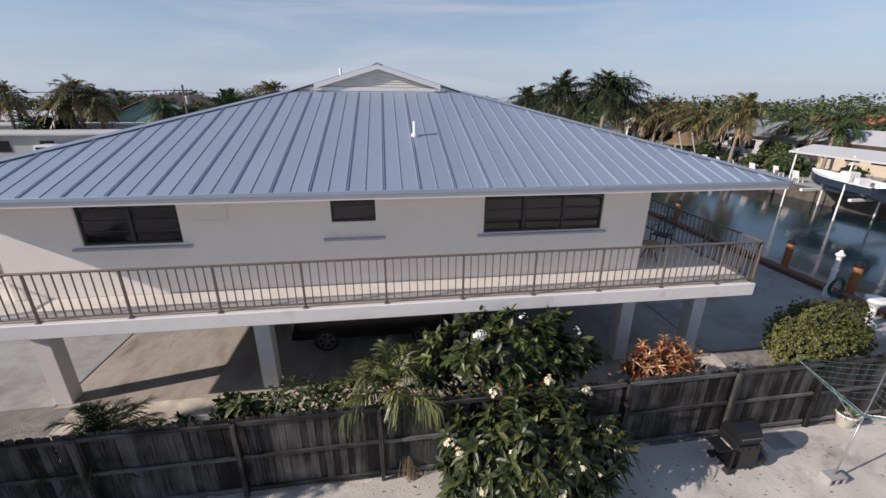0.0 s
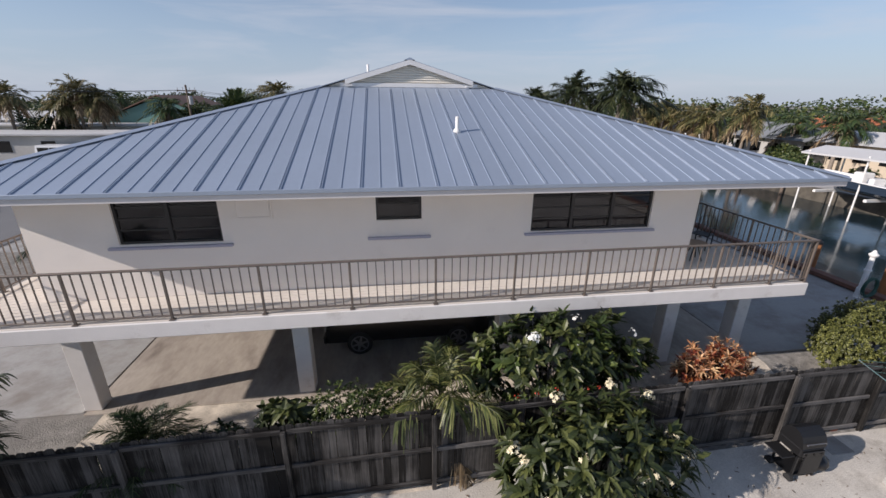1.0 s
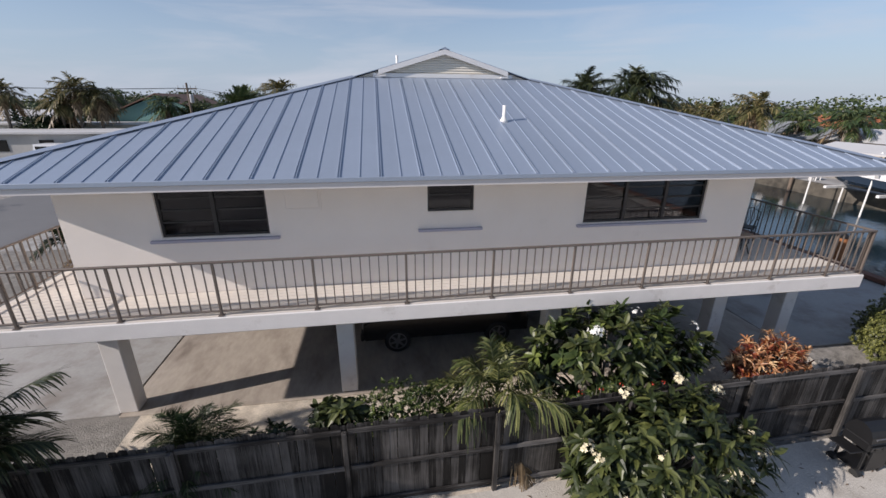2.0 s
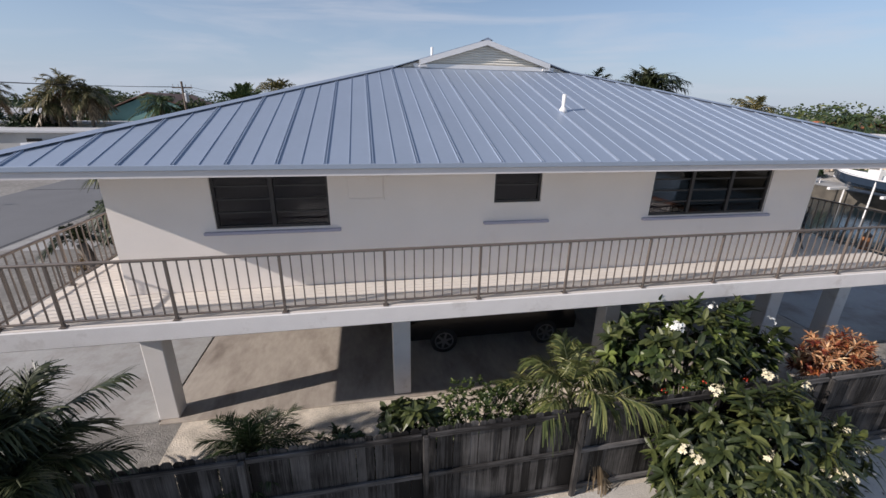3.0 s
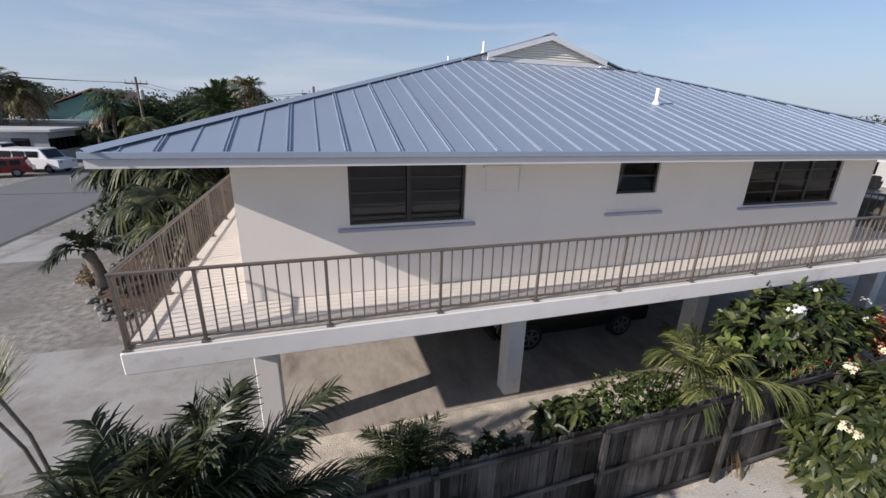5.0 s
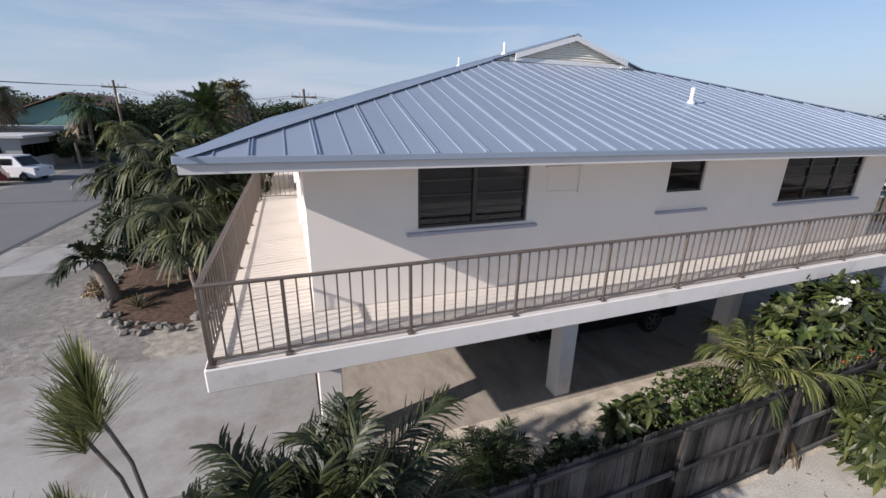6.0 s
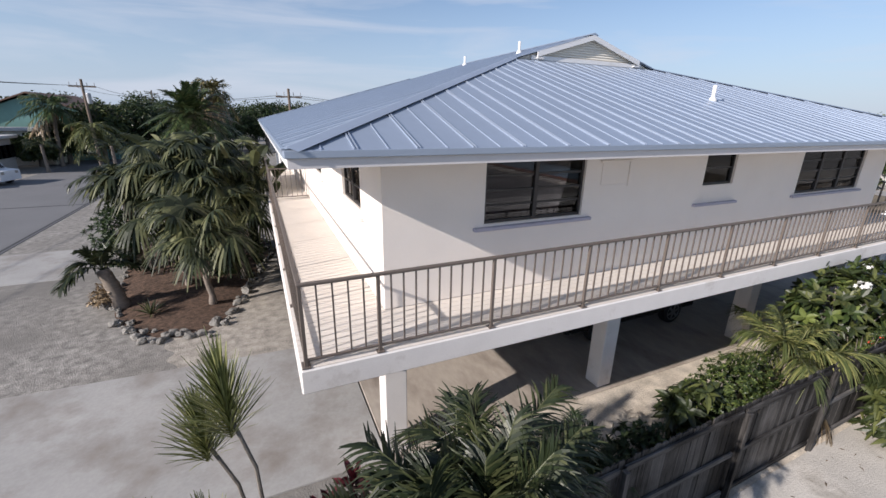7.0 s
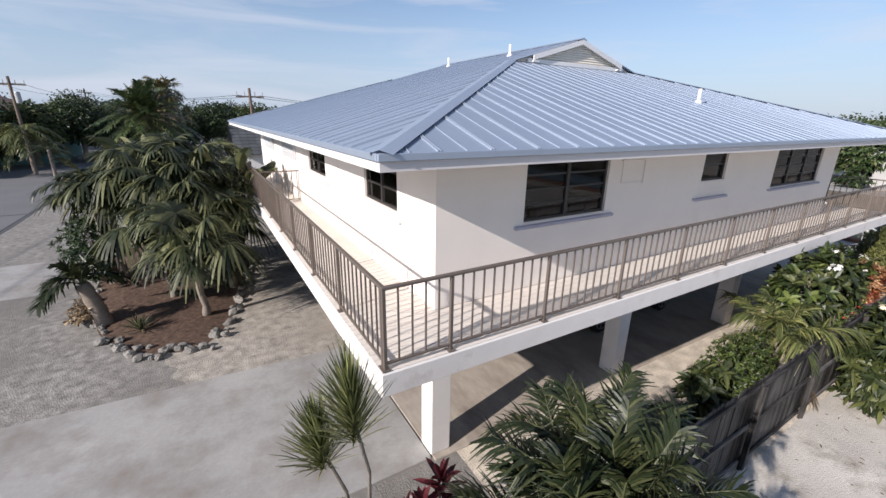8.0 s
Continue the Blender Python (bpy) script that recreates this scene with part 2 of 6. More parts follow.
def solid(name, b, mat, label, category, kind="", group="", smooth=False, origin=(0, 0, 0)):
    """A thing of one mesh."""
    ob = new(name, b.mesh(name, mat, origin, smooth))
    ob.location = origin
    ORIGIN[ob.name] = tuple(origin)
    return tagged(ob, label, category, group, kind)


def boxed(*a, c=0.0):
    b = Build()
    b.box(*a, c=c)
    return b


def smoothstep(a, b, x):
    t = min(1, max(0, (x - a) / (b - a)))
    return t * t * (3 - 2 * t)


# ---- ground, road, water ----
SEAWALL_X, FAR_BANK_X, WATER_Z = 17.35, 35.0, -0.75
YARD_Z = -0.5


def ground_z(x, y):
    """The yard on the near side of the fence lies lower than the house's plot."""
    if x > SEAWALL_X + 0.01:
        return -3.0 if x < FAR_BANK_X - 0.01 else 0.1
    low = smoothstep(0.5, -1.1, y - 0.055 * x) * smoothstep(-11.5, -9.0, x)
    return YARD_Z * low + 0.03 * noise.noise(Vector((x * 0.4, y * 0.4, 0))) * smoothstep(0.0, -0.6, y)


def build_ground():
    xs = [-1500, -400, -150, -80, -50, -36] + [-30 + 1.0 * i for i in range(19)] + [-11.6 + 0.4 * i for i in range(62)] + [14, 15.5, 17, SEAWALL_X, SEAWALL_X + 0.02, 26, FAR_BANK_X - 0.02, FAR_BANK_X, 60, 100, 200, 500, 1500]
    ys = [-1500, -300, -80, -40, -25, -18] + [-12 + 0.4 * i for i in range(33)] + [1.5, 3, 5, 8, 12, 18, 26, 36, 50, 80, 130, 250, 600, 1800]
    b = Build()
    b.grid([[(x, y, ground_z(x, y)) for x in xs] for y in ys])
    ob = solid("ground", b, GRAVEL, "pale coral gravel ground round the stilt house", "ground", "structure", smooth=True)
    ob.data.materials.append(WARM_GRAVEL)
    for f in ob.data.polygons:
        c = ob.matrix_world @ f.center
        if -7.6 < c.x < 9.4 and -1.7 < c.y - 0.05 * c.x < 1.6:
            f.material_index = 1


build_ground()

# loose pale gravel between the planted bed, the driveway and the carport
PALE_GRAVEL = material("pale_gravel", (0.36, 0.327, 0.28), 0.95, vary=0.6, scale=4.0, fine=26, bump=1.0, bump_scale=30, stain=(0.27, 0.24, 0.2), stain_scale=0.5, stain_at=(0.5, 0.75))
b = Build()
rim = [math.tau * i / 240 for i in range(240)]
b.face(*[(-9.8 + (2.7 + 0.5 * noise.noise(Vector((math.cos(a) * 2, math.sin(a) * 2, 4))) + 0.3 * noise.noise(Vector((math.cos(a) * 11, math.sin(a) * 11, 4)))) * math.cos(a), 8.0 + (4.2 + 0.6 * noise.noise(Vector((math.cos(a) * 2, math.sin(a) * 2, 9)))) * math.sin(a), 0.006) for a in rim])
solid("gravel", b, PALE_GRAVEL, "loose pale gravel between planted bed and carport", "ground", "structure")

CANAL = material("canal_water", (0.010, 0.022, 0.028), 0.1, vary=0.1, scale=0.1, fine=1.0, bump=0.4, bump_scale=3.2, stretch=(1, 0.6, 1))
b = Build()
b.face((SEAWALL_X - 0.3, -300, WATER_Z), (FAR_BANK_X + 0.3, -300, WATER_Z), (FAR_BANK_X + 0.3, 700, WATER_Z), (SEAWALL_X - 0.3, 700, WATER_Z))
solid("water", b, CANAL, "dark blue canal water with gentle ripples", "water", "structure")


def slab(name, x0, x1, y0, y1, z, mat, label, thick=0.12):
    b = Build()
    b.box(x0, x1, y0, y1, z - thick, z, c=0.015)
    return solid(name, b, mat, label, "pavement", "structure")


drive = Build()
drive.box(-19.65, -8.062, 1.12, 5.36, -0.08, 0.04, c=0.015)
drive.v = [(x, y - 0.05 * (x + 8.0) if y > 4 else y, z) for x, y, z in drive.v]
solid("driveway", drive, CONCRETE, "stained pale concrete driveway beside the house", "pavement", "structure")
CARPORT = material("carport_concrete", (0.43, 0.378, 0.32), 0.8, vary=0.22, scale=0.9, fine=10, bump=0.12, stain=(0.2, 0.165, 0.135), stain_scale=0.9, stain_at=(0.46, 0.7), stretch=(1, 0.4, 1))
slab("carport_floor", -8.04, 9.4, 1.04, 20.0, 0.034, CARPORT, "stained concrete carport floor under the house")
slab("patio", 9.43, 17.05, 1.2, 30.0, 0.03, CONCRETE, "grey concrete patio beside the canal")
slab("pavement", -19.65, -15.9, 13.2, 17.1, 0.03, CONCRETE, "pale concrete apron between yard and road")
b = Build()
b.box(-28.2, -19.7, -200, 600, -0.08, 0.02)
solid("road", b, ASPHALT, "worn grey asphalt road with patched seams", "road", "structure")
TAR = material("tar_seam", (0.05, 0.05, 0.052), 0.8, vary=0.2, bump=0.2)
b = Build()
for y0, y1, x in ((-40, 60, -19.85), (60, 200, -19.9)):
    b.box(x - 0.06, x + 0.06, y0, y1, 0.0, 0.026)
b.box(-28.1, -19.95, 27.9, 28.05, 0.0, 0.027)
solid("road_seam", b, TAR, "dark tar seams in the road", "road", "structure")

SEACAP = material("red_timber_cap", (0.16, 0.075, 0.05), 0.8, vary=0.25, scale=3, bump=0.3, stretch=(4, 0.5, 4))
b = Build()
b.box(SEAWALL_X - 0.28, SEAWALL_X + 0.12, -60, 120, 0.04, 0.22, c=0.02)
solid("seawall_cap", b, SEACAP, "reddish timber cap along the seawall", "seawall", "structure")
b = Build()
b.box(SEAWALL_X - 0.05, SEAWALL_X + 0.06, -60, 120, -3, 0.03)
solid("seawall", b, CONCRETE, "weathered concrete seawall along the canal", "seawall", "structure")
DARKWALL = material("dark_seawall", (0.10, 0.088, 0.07), 0.9, vary=0.4, scale=1.5, bump=0.4, stain=(0.04, 0.036, 0.03), stain_scale=0.8, stain_at=(0.45, 0.65))
b = Build()
b.box(FAR_BANK_X - 0.1, FAR_BANK_X + 0.4, -60, 200, -3, 0.3, c=0.03)
solid("seawall", b, DARKWALL, "dark mottled seawall below the far dock", "seawall", "structure")


# ---- the house ----
WALL_L, WALL_R, WALL_F, WALL_B = -8.02, 6.64, 1.15, 19.2
DECK_Z, SLAB_T, SOFFIT_Z = 2.885, 0.345, 5.225
DECK_L, DECK_R, DECK_F = -9.38, 9.08, 0.0
EAVE_X, EAVE_F, EAVE_B, EAVE_Z = 9.28, 0.09, 20.7, 5.38
SIDE_SLOPE, HIP_X, HIP_Y = 0.295, 2.76, 6.16
FRONT_SLOPE = SIDE_SLOPE * (EAVE_X - HIP_X) / (HIP_Y - EAVE_F)
HIP_Z = EAVE_Z + SIDE_SLOPE * (EAVE_X - HIP_X)
RIDGE_Z = EAVE_Z + SIDE_SLOPE * EAVE_X

# dark colour that stands in for the deep shade under the house
SHADE_DARK = material("carport_shade_dark", (0.13, 0.118, 0.105), 0.9, vary=0.15, scale=0.8, bump=0.2)
house = thing("house", (0, 8, 0), "cream stucco stilt house with a grey standing-seam metal roof", "house")


def pierced(b, u, v, holes, place, thick):
    """A wall with openings: u and v are its extents, place(u, v, depth) gives the point."""
    us = sorted({*u, *(h[0] for h in holes), *(h[1] for h in holes)})
    vs = sorted({*v, *(h[2] for h in holes), *(h[3] for h in holes)})

    def hole(a, c):
        return any(h[0] < a < h[1] and h[2] < c < h[3] for h in holes) or not (us[0] < a < us[-1] and vs[0] < c < vs[-1])

    for i in range(len(us) - 1):
        for j in range(len(vs) - 1):
            u0, u1, v0, v1 = us[i], us[i + 1], vs[j], vs[j + 1]
            uc, vc = (u0 + u1) / 2, (v0 + v1) / 2
            if hole(uc, vc):
                continue
            b.face(place(u0, v0, 0), place(u1, v0, 0), place(u1, v1, 0), place(u0, v1, 0))
            b.face(place(u0, v0, thick), place(u0, v1, thick), place(u1, v1, thick), place(u1, v0, thick))
            for du, dv, p, q in ((-1, 0, (u0, v0), (u0, v1)), (1, 0, (u1, v0), (u1, v1)), (0, -1, (u0, v0), (u1, v0)), (0, 1, (u0, v1), (u1, v1))):
                nu = uc if not du else (u0 - 1e-4 if du < 0 else u1 + 1e-4)
                nv = vc if not dv else (v0 - 1e-4 if dv < 0 else v1 + 1e-4)
                if hole(nu, nv):
                    b.face(place(*p, 0), place(*q, 0), place(*q, thick), place(*p, thick))


WIN_A, WIN_B, WIN_C = (-6.34, -4.335, 4.085, 5.14), (-1.125, -0.13, 4.44, 5.14), (2.42, 5.42, 4.055, 5.14)
SIDE_WINS = [(2.5, 4.12, 4.15, 5.14), (7.1, 9.0, 4.15, 5.14)]
front = Build()
pierced(front, (WALL_L, WALL_R), (DECK_Z, SOFFIT_Z + 0.15), [WIN_A, WIN_B, WIN_C], lambda u, v, d: (u, WALL_F + d, v), 0.2)
part("wall", front, STUCCO, house)
left = Build()
pierced(left, (WALL_F + 0.2, WALL_B), (DECK_Z, SOFFIT_Z + 0.15), SIDE_WINS, lambda u, v, d: (WALL_L + d, u, v), 0.2)
part("wall", left, STUCCO, house)
part("wall", boxed(WALL_R - 0.2, WALL_R, WALL_F + 0.2, WALL_B, DECK_Z, SOFFIT_Z + 0.15), STUCCO, house)
part("wall", boxed(WALL_L, WALL_R, WALL_B, WALL_B + 0.2, DECK_Z, SOFFIT_Z + 0.15), STUCCO, house)
# added block: closes off light under the house, shade put into its colour
part("wall", boxed(-3.0, 6.3, 5.7, 14.0, 0.035, DECK_Z - SLAB_T - 0.03), SHADE_DARK, house, "dark block added under the house to deepen its shade")

# added sheet whose dark colour stands in for the unlit room behind the windows
ROOM_SHADE = material("room_shade", (0.10, 0.095, 0.09), 0.9, vary=0.1, bump=0.1)
part("room_lining", boxed(WALL_L + 0.25, WALL_R - 0.25, WALL_F + 1.8, WALL_F + 1.9, DECK_Z + 0.01, SOFFIT_Z), ROOM_SHADE, house)


def window(x0, x1, z0, z1, cols, rows, side=False):
    """An awning window set in its opening: frame, mullions, panes with their bars, a blind behind."""
    def bx(u0, u1, d0, d1, v0, v1, c=0.0):
        if side:
            return (WALL_L + d0, WALL_L + d1, u0, u1, v0, v1)
        return (u0, u1, WALL_F + d0, WALL_F + d1, v0, v1)

    f = Build()
    t = 0.045
    for q in ((x0, x1, 0.05, 0.13, z0, z0 + t), (x0, x1, 0.05, 0.13, z1 - t, z1), (x0, x0 + t, 0.05, 0.13, z0 + t, z1 - t), (x1 - t, x1, 0.05, 0.13, z0 + t, z1 - t)):
        f.box(*bx(*q))
    win = part("window", f, FRAME, house, "dark framed awning window")
    w = (x1 - x0) / cols
    for i in range(1, cols):
        part("mullion", boxed(*bx(x0 + i * w - 0.035, x0 + i * w + 0.035, 0.045, 0.135, z0 + t, z1 - t)), FRAME, win)
    h = (z1 - z0 - 2 * t) / rows
    for i in range(cols):
        a, c = x0 + i * w + 0.05, x0 + (i + 1) * w - 0.05
        for j in range(rows):
            v = z0 + t + j * h
            p = Build()
            p.box(*bx(a, c, 0.085 - 0.012 * (j % 2), 0.091 - 0.012 * (j % 2), v, v + h))
            ob = part("pane", p, GLASS, win)
            ob.visible_shadow = False
            if j:
                part("bar", boxed(*bx(a, c, 0.06, 0.1, v - 0.014, v + 0.014)), FRAME, win)
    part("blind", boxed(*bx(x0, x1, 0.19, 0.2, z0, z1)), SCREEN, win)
    return win


window(*WIN_A, 2, 4)
window(*WIN_B, 1, 2)
window(*WIN_C, 3, 4)
for wnd in SIDE_WINS:
    window(*wnd, 2, 3, side=True)


def sill(x0, x1, z):
    s = Build()
    s.box(x0, x1, WALL_F - 0.08, WALL_F + 0.03, z - 0.048, z + 0.01, c=0.01)
    part("sill", s, SILL, house, "lavender grey sill")


sill(-6.54, -4.14, 4.035)
sill(-1.33, 0.07, 4.06)
sill(2.27, 5.55, 4.02)
for y0, y1, z in ((2.32, 4.32, 4.06), (6.8, 9.0, 4.07)):
    part("sill", boxed(WALL_L - 0.09, WALL_L + 0.03, y0, y1, z - 0.06, z + 0.012, c=0.01), WHITE, house)
SHUTTER = material("white_shutter", (0.62, 0.63, 0.64), 0.5, 0.2, vary=0.05, bump=0.05)
for y0, y1 in ((10.75, 13.1), (15.3, 17.9)):
    s = Build()
    s.box(WALL_L - 0.05, WALL_L - 0.002, y0, y1, 4.25, 5.0, c=0.01)
    sh = part("shutter", s, SHUTTER, house, "pale closed storm shutter")
    for k in range(7):
        part("slat", boxed(WALL_L - 0.065, WALL_L - 0.048, y0 + 0.04, y1 - 0.04, 4.3 + 0.1 * k, 4.35 + 0.1 * k), SHUTTER, sh)
# covered opening beside the bedroom window
cov = Build()
cov.box(-3.97, -3.33, WALL_F - 0.012, WALL_F - 0.001, 4.6, 5.0, c=0.005)
part("cover_plate", cov, STUCCO, house, "painted cover plate on the wall")
part("trim", boxed(-4.03, -3.27, WALL_F - 0.05, WALL_F - 0.002, 5.002, 5.04, c=0.008), STUCCO, house)
part("trim", boxed(-3.31, -3.27, WALL_F - 0.018, WALL_F - 0.002, 4.55, 4.998, c=0.006), STUCCO, house)

# added thin sheet, coloured dark for the shade below the slab
part("underside", boxed(DECK_L + 0.4, DECK_R - 0.4, DECK_F + 0.4, WALL_B + 0.7, DECK_Z - SLAB_T - 0.012, DECK_Z - SLAB_T - 0.001), SHADE_DARK, house, "dark sheet added under the deck slab for the carport's shade")

# deck slab, columns
DECKTOP = material("deck_surface", (0.69, 0.635, 0.57), 0.8, vary=0.08, scale=1.2, fine=25, bump=0.15, stain=(0.45, 0.42, 0.38), stain_scale=0.9, stain_at=(0.6, 0.85))
d = Build()
d.box(DECK_L, DECK_R, DECK_F, WALL_B + 1.1, DECK_Z - SLAB_T, DECK_Z - 0.012, c=0.018)
part("deck_slab", d, SLAB, house, "white painted concrete deck slab")
deck = thing("decking", (0, 0, DECK_Z - 0.012), "pale ribbed walkway surface on the deck", "decking", kind="structure")
for fy0, fy1, fx0, fx1 in ((DECK_F + 0.02, WALL_F - 0.005, DECK_L + 0.02, DECK_R - 0.02), (WALL_F, WALL_B + 1.0, DECK_L + 0.02, WALL_L - 0.005), (WALL_F, WALL_B + 1.0, WALL_R + 0.005, DECK_R - 0.02)):
    s = Build()
    rows_n = max(2, int((fy1 - fy0) / 0.13))
    for k in range(rows_n):
        a = fy0 + (fy1 - fy0) * k / rows_n
        c = fy0 + (fy1 - fy0) * (k + 1) / rows_n - 0.012
        s.box(fx0, fx1, a, c, DECK_Z - 0.012, DECK_Z)
    part("walkway", s, DECKTOP, deck)

BACK_COLS = (1.34, 6.8, 12.4, 18.0)
for x in (-7.87, -3.03, 1.98, 6.6, 8.75):
    for y in BACK_COLS:
        if y > 5 and -3.3 < x < 6:
            continue
        c = Build()
        c.box(x - 0.19, x + 0.19, y - 0.19, y + 0.19, 0.034, DECK_Z - SLAB_T - 0.013, c=0.015)
        for hz, hw in ((0.1, 0.03), (0.05, 0.07)):
            c.box(x - 0.19 - hw, x + 0.19 + hw, y - 0.19 - hw, y + 0.19 + hw, DECK_Z - SLAB_T - hz, DECK_Z - SLAB_T - 0.014)
        part("column", c, SLAB, house, "white square concrete column")


# ---- roof ----
roof = part("roof", boxed(WALL_L + 0.3, WALL_R - 0.3, WALL_F + 0.3, WALL_B - 0.3, SOFFIT_Z + 0.16, SOFFIT_Z + 0.2), WHITE, house, "grey standing-seam metal roof")
soffit = Build()
soffit.box(-EAVE_X + 0.03, EAVE_X - 0.03, EAVE_F + 0.03, WALL_F, SOFFIT_Z - 0.02, SOFFIT_Z)
soffit.box(-EAVE_X + 0.03, WALL_L, WALL_F, EAVE_B - 0.03, SOFFIT_Z - 0.02, SOFFIT_Z)
soffit.box(WALL_R, EAVE_X - 0.03, WALL_F, EAVE_B - 0.03, SOFFIT_Z - 0.02, SOFFIT_Z)
soffit.box(WALL_L, WALL_R, WALL_B + 0.2, EAVE_B - 0.03, SOFFIT_Z - 0.02, SOFFIT_Z)
part("soffit", soffit, WHITE, roof)
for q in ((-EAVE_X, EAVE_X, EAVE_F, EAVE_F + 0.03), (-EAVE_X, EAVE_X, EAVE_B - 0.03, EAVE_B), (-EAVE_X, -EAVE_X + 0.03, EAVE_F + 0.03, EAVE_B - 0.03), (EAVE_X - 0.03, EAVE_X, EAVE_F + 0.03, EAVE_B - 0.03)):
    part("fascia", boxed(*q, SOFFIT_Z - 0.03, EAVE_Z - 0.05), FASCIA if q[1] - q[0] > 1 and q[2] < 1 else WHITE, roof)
for q in ((-EAVE_X - 0.03, EAVE_X + 0.03, EAVE_F - 0.04, EAVE_F + 0.0), (-EAVE_X - 0.03, EAVE_X + 0.03, EAVE_B, EAVE_B + 0.04), (-EAVE_X - 0.04, -EAVE_X, EAVE_F, EAVE_B), (EAVE_X, EAVE_X + 0.04, EAVE_F, EAVE_B)):
    part("drip_edge", boxed(*q, EAVE_Z - 0.075, EAVE_Z + 0.005, c=0.006), ROOF, roof)


def roof_z(x, y, face):
    if face == "front":
        return EAVE_Z + FRONT_SLOPE * (y - EAVE_F)
    if face == "back":
        return EAVE_Z + FRONT_SLOPE * (EAVE_B - y)
    return EAVE_Z + SIDE_SLOPE * (EAVE_X - abs(x))


def panel(face, poly, seam, tall, k):
    """One metal pan: a thin sheet over the plan polygon, and the raised seam along one edge of it."""
    o = ORIGIN[roof.name]
    b = Build()
    top = [(x, y, roof_z(x, y, face)) for x, y in poly]
    b.face(*top)
    b.face(*[(x, y, z - 0.02) for x, y, z in reversed(top)])
    for i in range(len(top)):
        p, q = top[i], top[(i + 1) % len(top)]
        b.face((p[0], p[1], p[2] - 0.02), (q[0], q[1], q[2] - 0.02), q, p)
    if seam:
        (xa, ya), (xb, yb) = seam
        run = math.hypot(xb - xa, yb - ya)
        if run > 0.25:
            k = (run - 0.15) / run
            xb, yb = xa + (xb - xa) * k, ya + (yb - ya) * k
            across = (1, 0) if face in ("front", "back") else (0, 1)
            ribs, w, h = ((-0.019, 0.019), 0.006, 0.021) if tall else ((0.0,), 0.006, 0.014)
            za, zb = roof_z(xa, ya, face), roof_z(xb, yb, face)
            for o in ribs:
                pts = []
                for x, y, z in ((xa, ya, za), (xb, yb, zb)):
                    pts.append([(x + across[0] * (o + q), y + across[1] * (o + q), z + t) for q, t in ((-w * 1.4, -0.01), (-w, h), (w, h), (w * 1.4, -0.01))])
                b.grid(pts)
                b.face(*pts[0])
                b.face(*reversed(pts[1]))
    part("roof_panel", b, ROOF, roof)


PITCH = 0.361


def front_top(x):
    """How far back a front pan runs at x."""
    return HIP_Y if abs(x) <= HIP_X else EAVE_F + (EAVE_X - abs(x)) * (HIP_Y - EAVE_F) / (EAVE_X - HIP_X)


def end_panels(face):
    cuts = [-EAVE_X] + [0.087 + PITCH * i for i in range(-25, 26)] + [EAVE_X]
    for k in range(len(cuts) - 1):
        x0, x1 = cuts[k], cuts[k + 1]
        if x1 - x0 < 0.01:
            continue
        mids = [x for x in (-HIP_X, HIP_X) if x0 < x < x1]
        up = [(x, front_top(x)) for x in (x1, *reversed(mids), x0)]
        poly = [(x0, EAVE_F), (x1, EAVE_F), *up]
        poly = [p for i, p in enumerate(poly) if i == 0 or math.dist(p, poly[i - 1]) > 1e-4]
        if math.dist(poly[0], poly[-1]) < 1e-4:
            poly.pop()
        seam = ((x1, EAVE_F), (x1, front_top(x1)))
        if face == "back":
            poly = [(x, EAVE_F + EAVE_B - y) for x, y in reversed(poly)]
            seam = tuple((x, EAVE_F + EAVE_B - y) for x, y in seam)
        panel(face, poly, seam, k % 2 == 1, k)


BACK_HIP_Y = EAVE_F + EAVE_B - HIP_Y
GABLE_OVER = 0.11


def side_panels(face, sgn):
    n = int((EAVE_B - EAVE_F) // PITCH)
    cuts = [EAVE_F] + [EAVE_F + PITCH * (i + 0.4) for i in range(n + 1) if EAVE_F + PITCH * (i + 0.4) < EAVE_B - 0.05] + [EAVE_B]

    def reach(y):
        """The |x| to which a side pan rises at y."""
        if HIP_Y - GABLE_OVER + 0.1 <= y <= BACK_HIP_Y + GABLE_OVER - 0.1:
            return 0.0
        m = min(y - EAVE_F, EAVE_B - y)
        return max(HIP_X, EAVE_X - m * (EAVE_X - HIP_X) / (HIP_Y - EAVE_F))

    extra = [HIP_Y - GABLE_OVER, HIP_Y - GABLE_OVER + 0.1001, BACK_HIP_Y + GABLE_OVER - 0.1001, BACK_HIP_Y + GABLE_OVER]
    for k in range(len(cuts) - 1):
        y0, y1 = cuts[k], cuts[k + 1]
        ys = [y0] + [e for e in extra if y0 < e < y1] + [y1]
        poly = [(sgn * EAVE_X, y1), (sgn * EAVE_X, y0)] + [(sgn * reach(y), y) for y in ys]
        poly = [p for i, p in enumerate(poly) if i == 0 or math.dist(p, poly[i - 1]) > 1e-4]
        if sgn > 0:
            poly = list(reversed(poly))
        panel(face, poly, ((sgn * EAVE_X, y1), (sgn * reach(y1), y1)), k % 2 == 0, k)


end_panels("front")
end_panels("back")
side_panels("left", -1)
side_panels("right", 1)
for sx in (-1, 1):
    for y0, yh in ((EAVE_F, HIP_Y), (EAVE_B, BACK_HIP_Y)):
        c = Build()
        a, e = Vector((sx * EAVE_X, y0, EAVE_Z)), Vector((sx * HIP_X, yh, HIP_Z))
        side = (e - a).cross(Vector((0, 0, 1))).normalized() * 0.15
        up = Vector((0, 0, 0.04))
        dn = Vector((0, 0, -0.002))
        c.grid([[a - side + dn, a + up, a + side + dn], [e - side + dn, e + up, e + side + dn]])
        part("hip_cap", c, ROOF, roof)
c = Build()
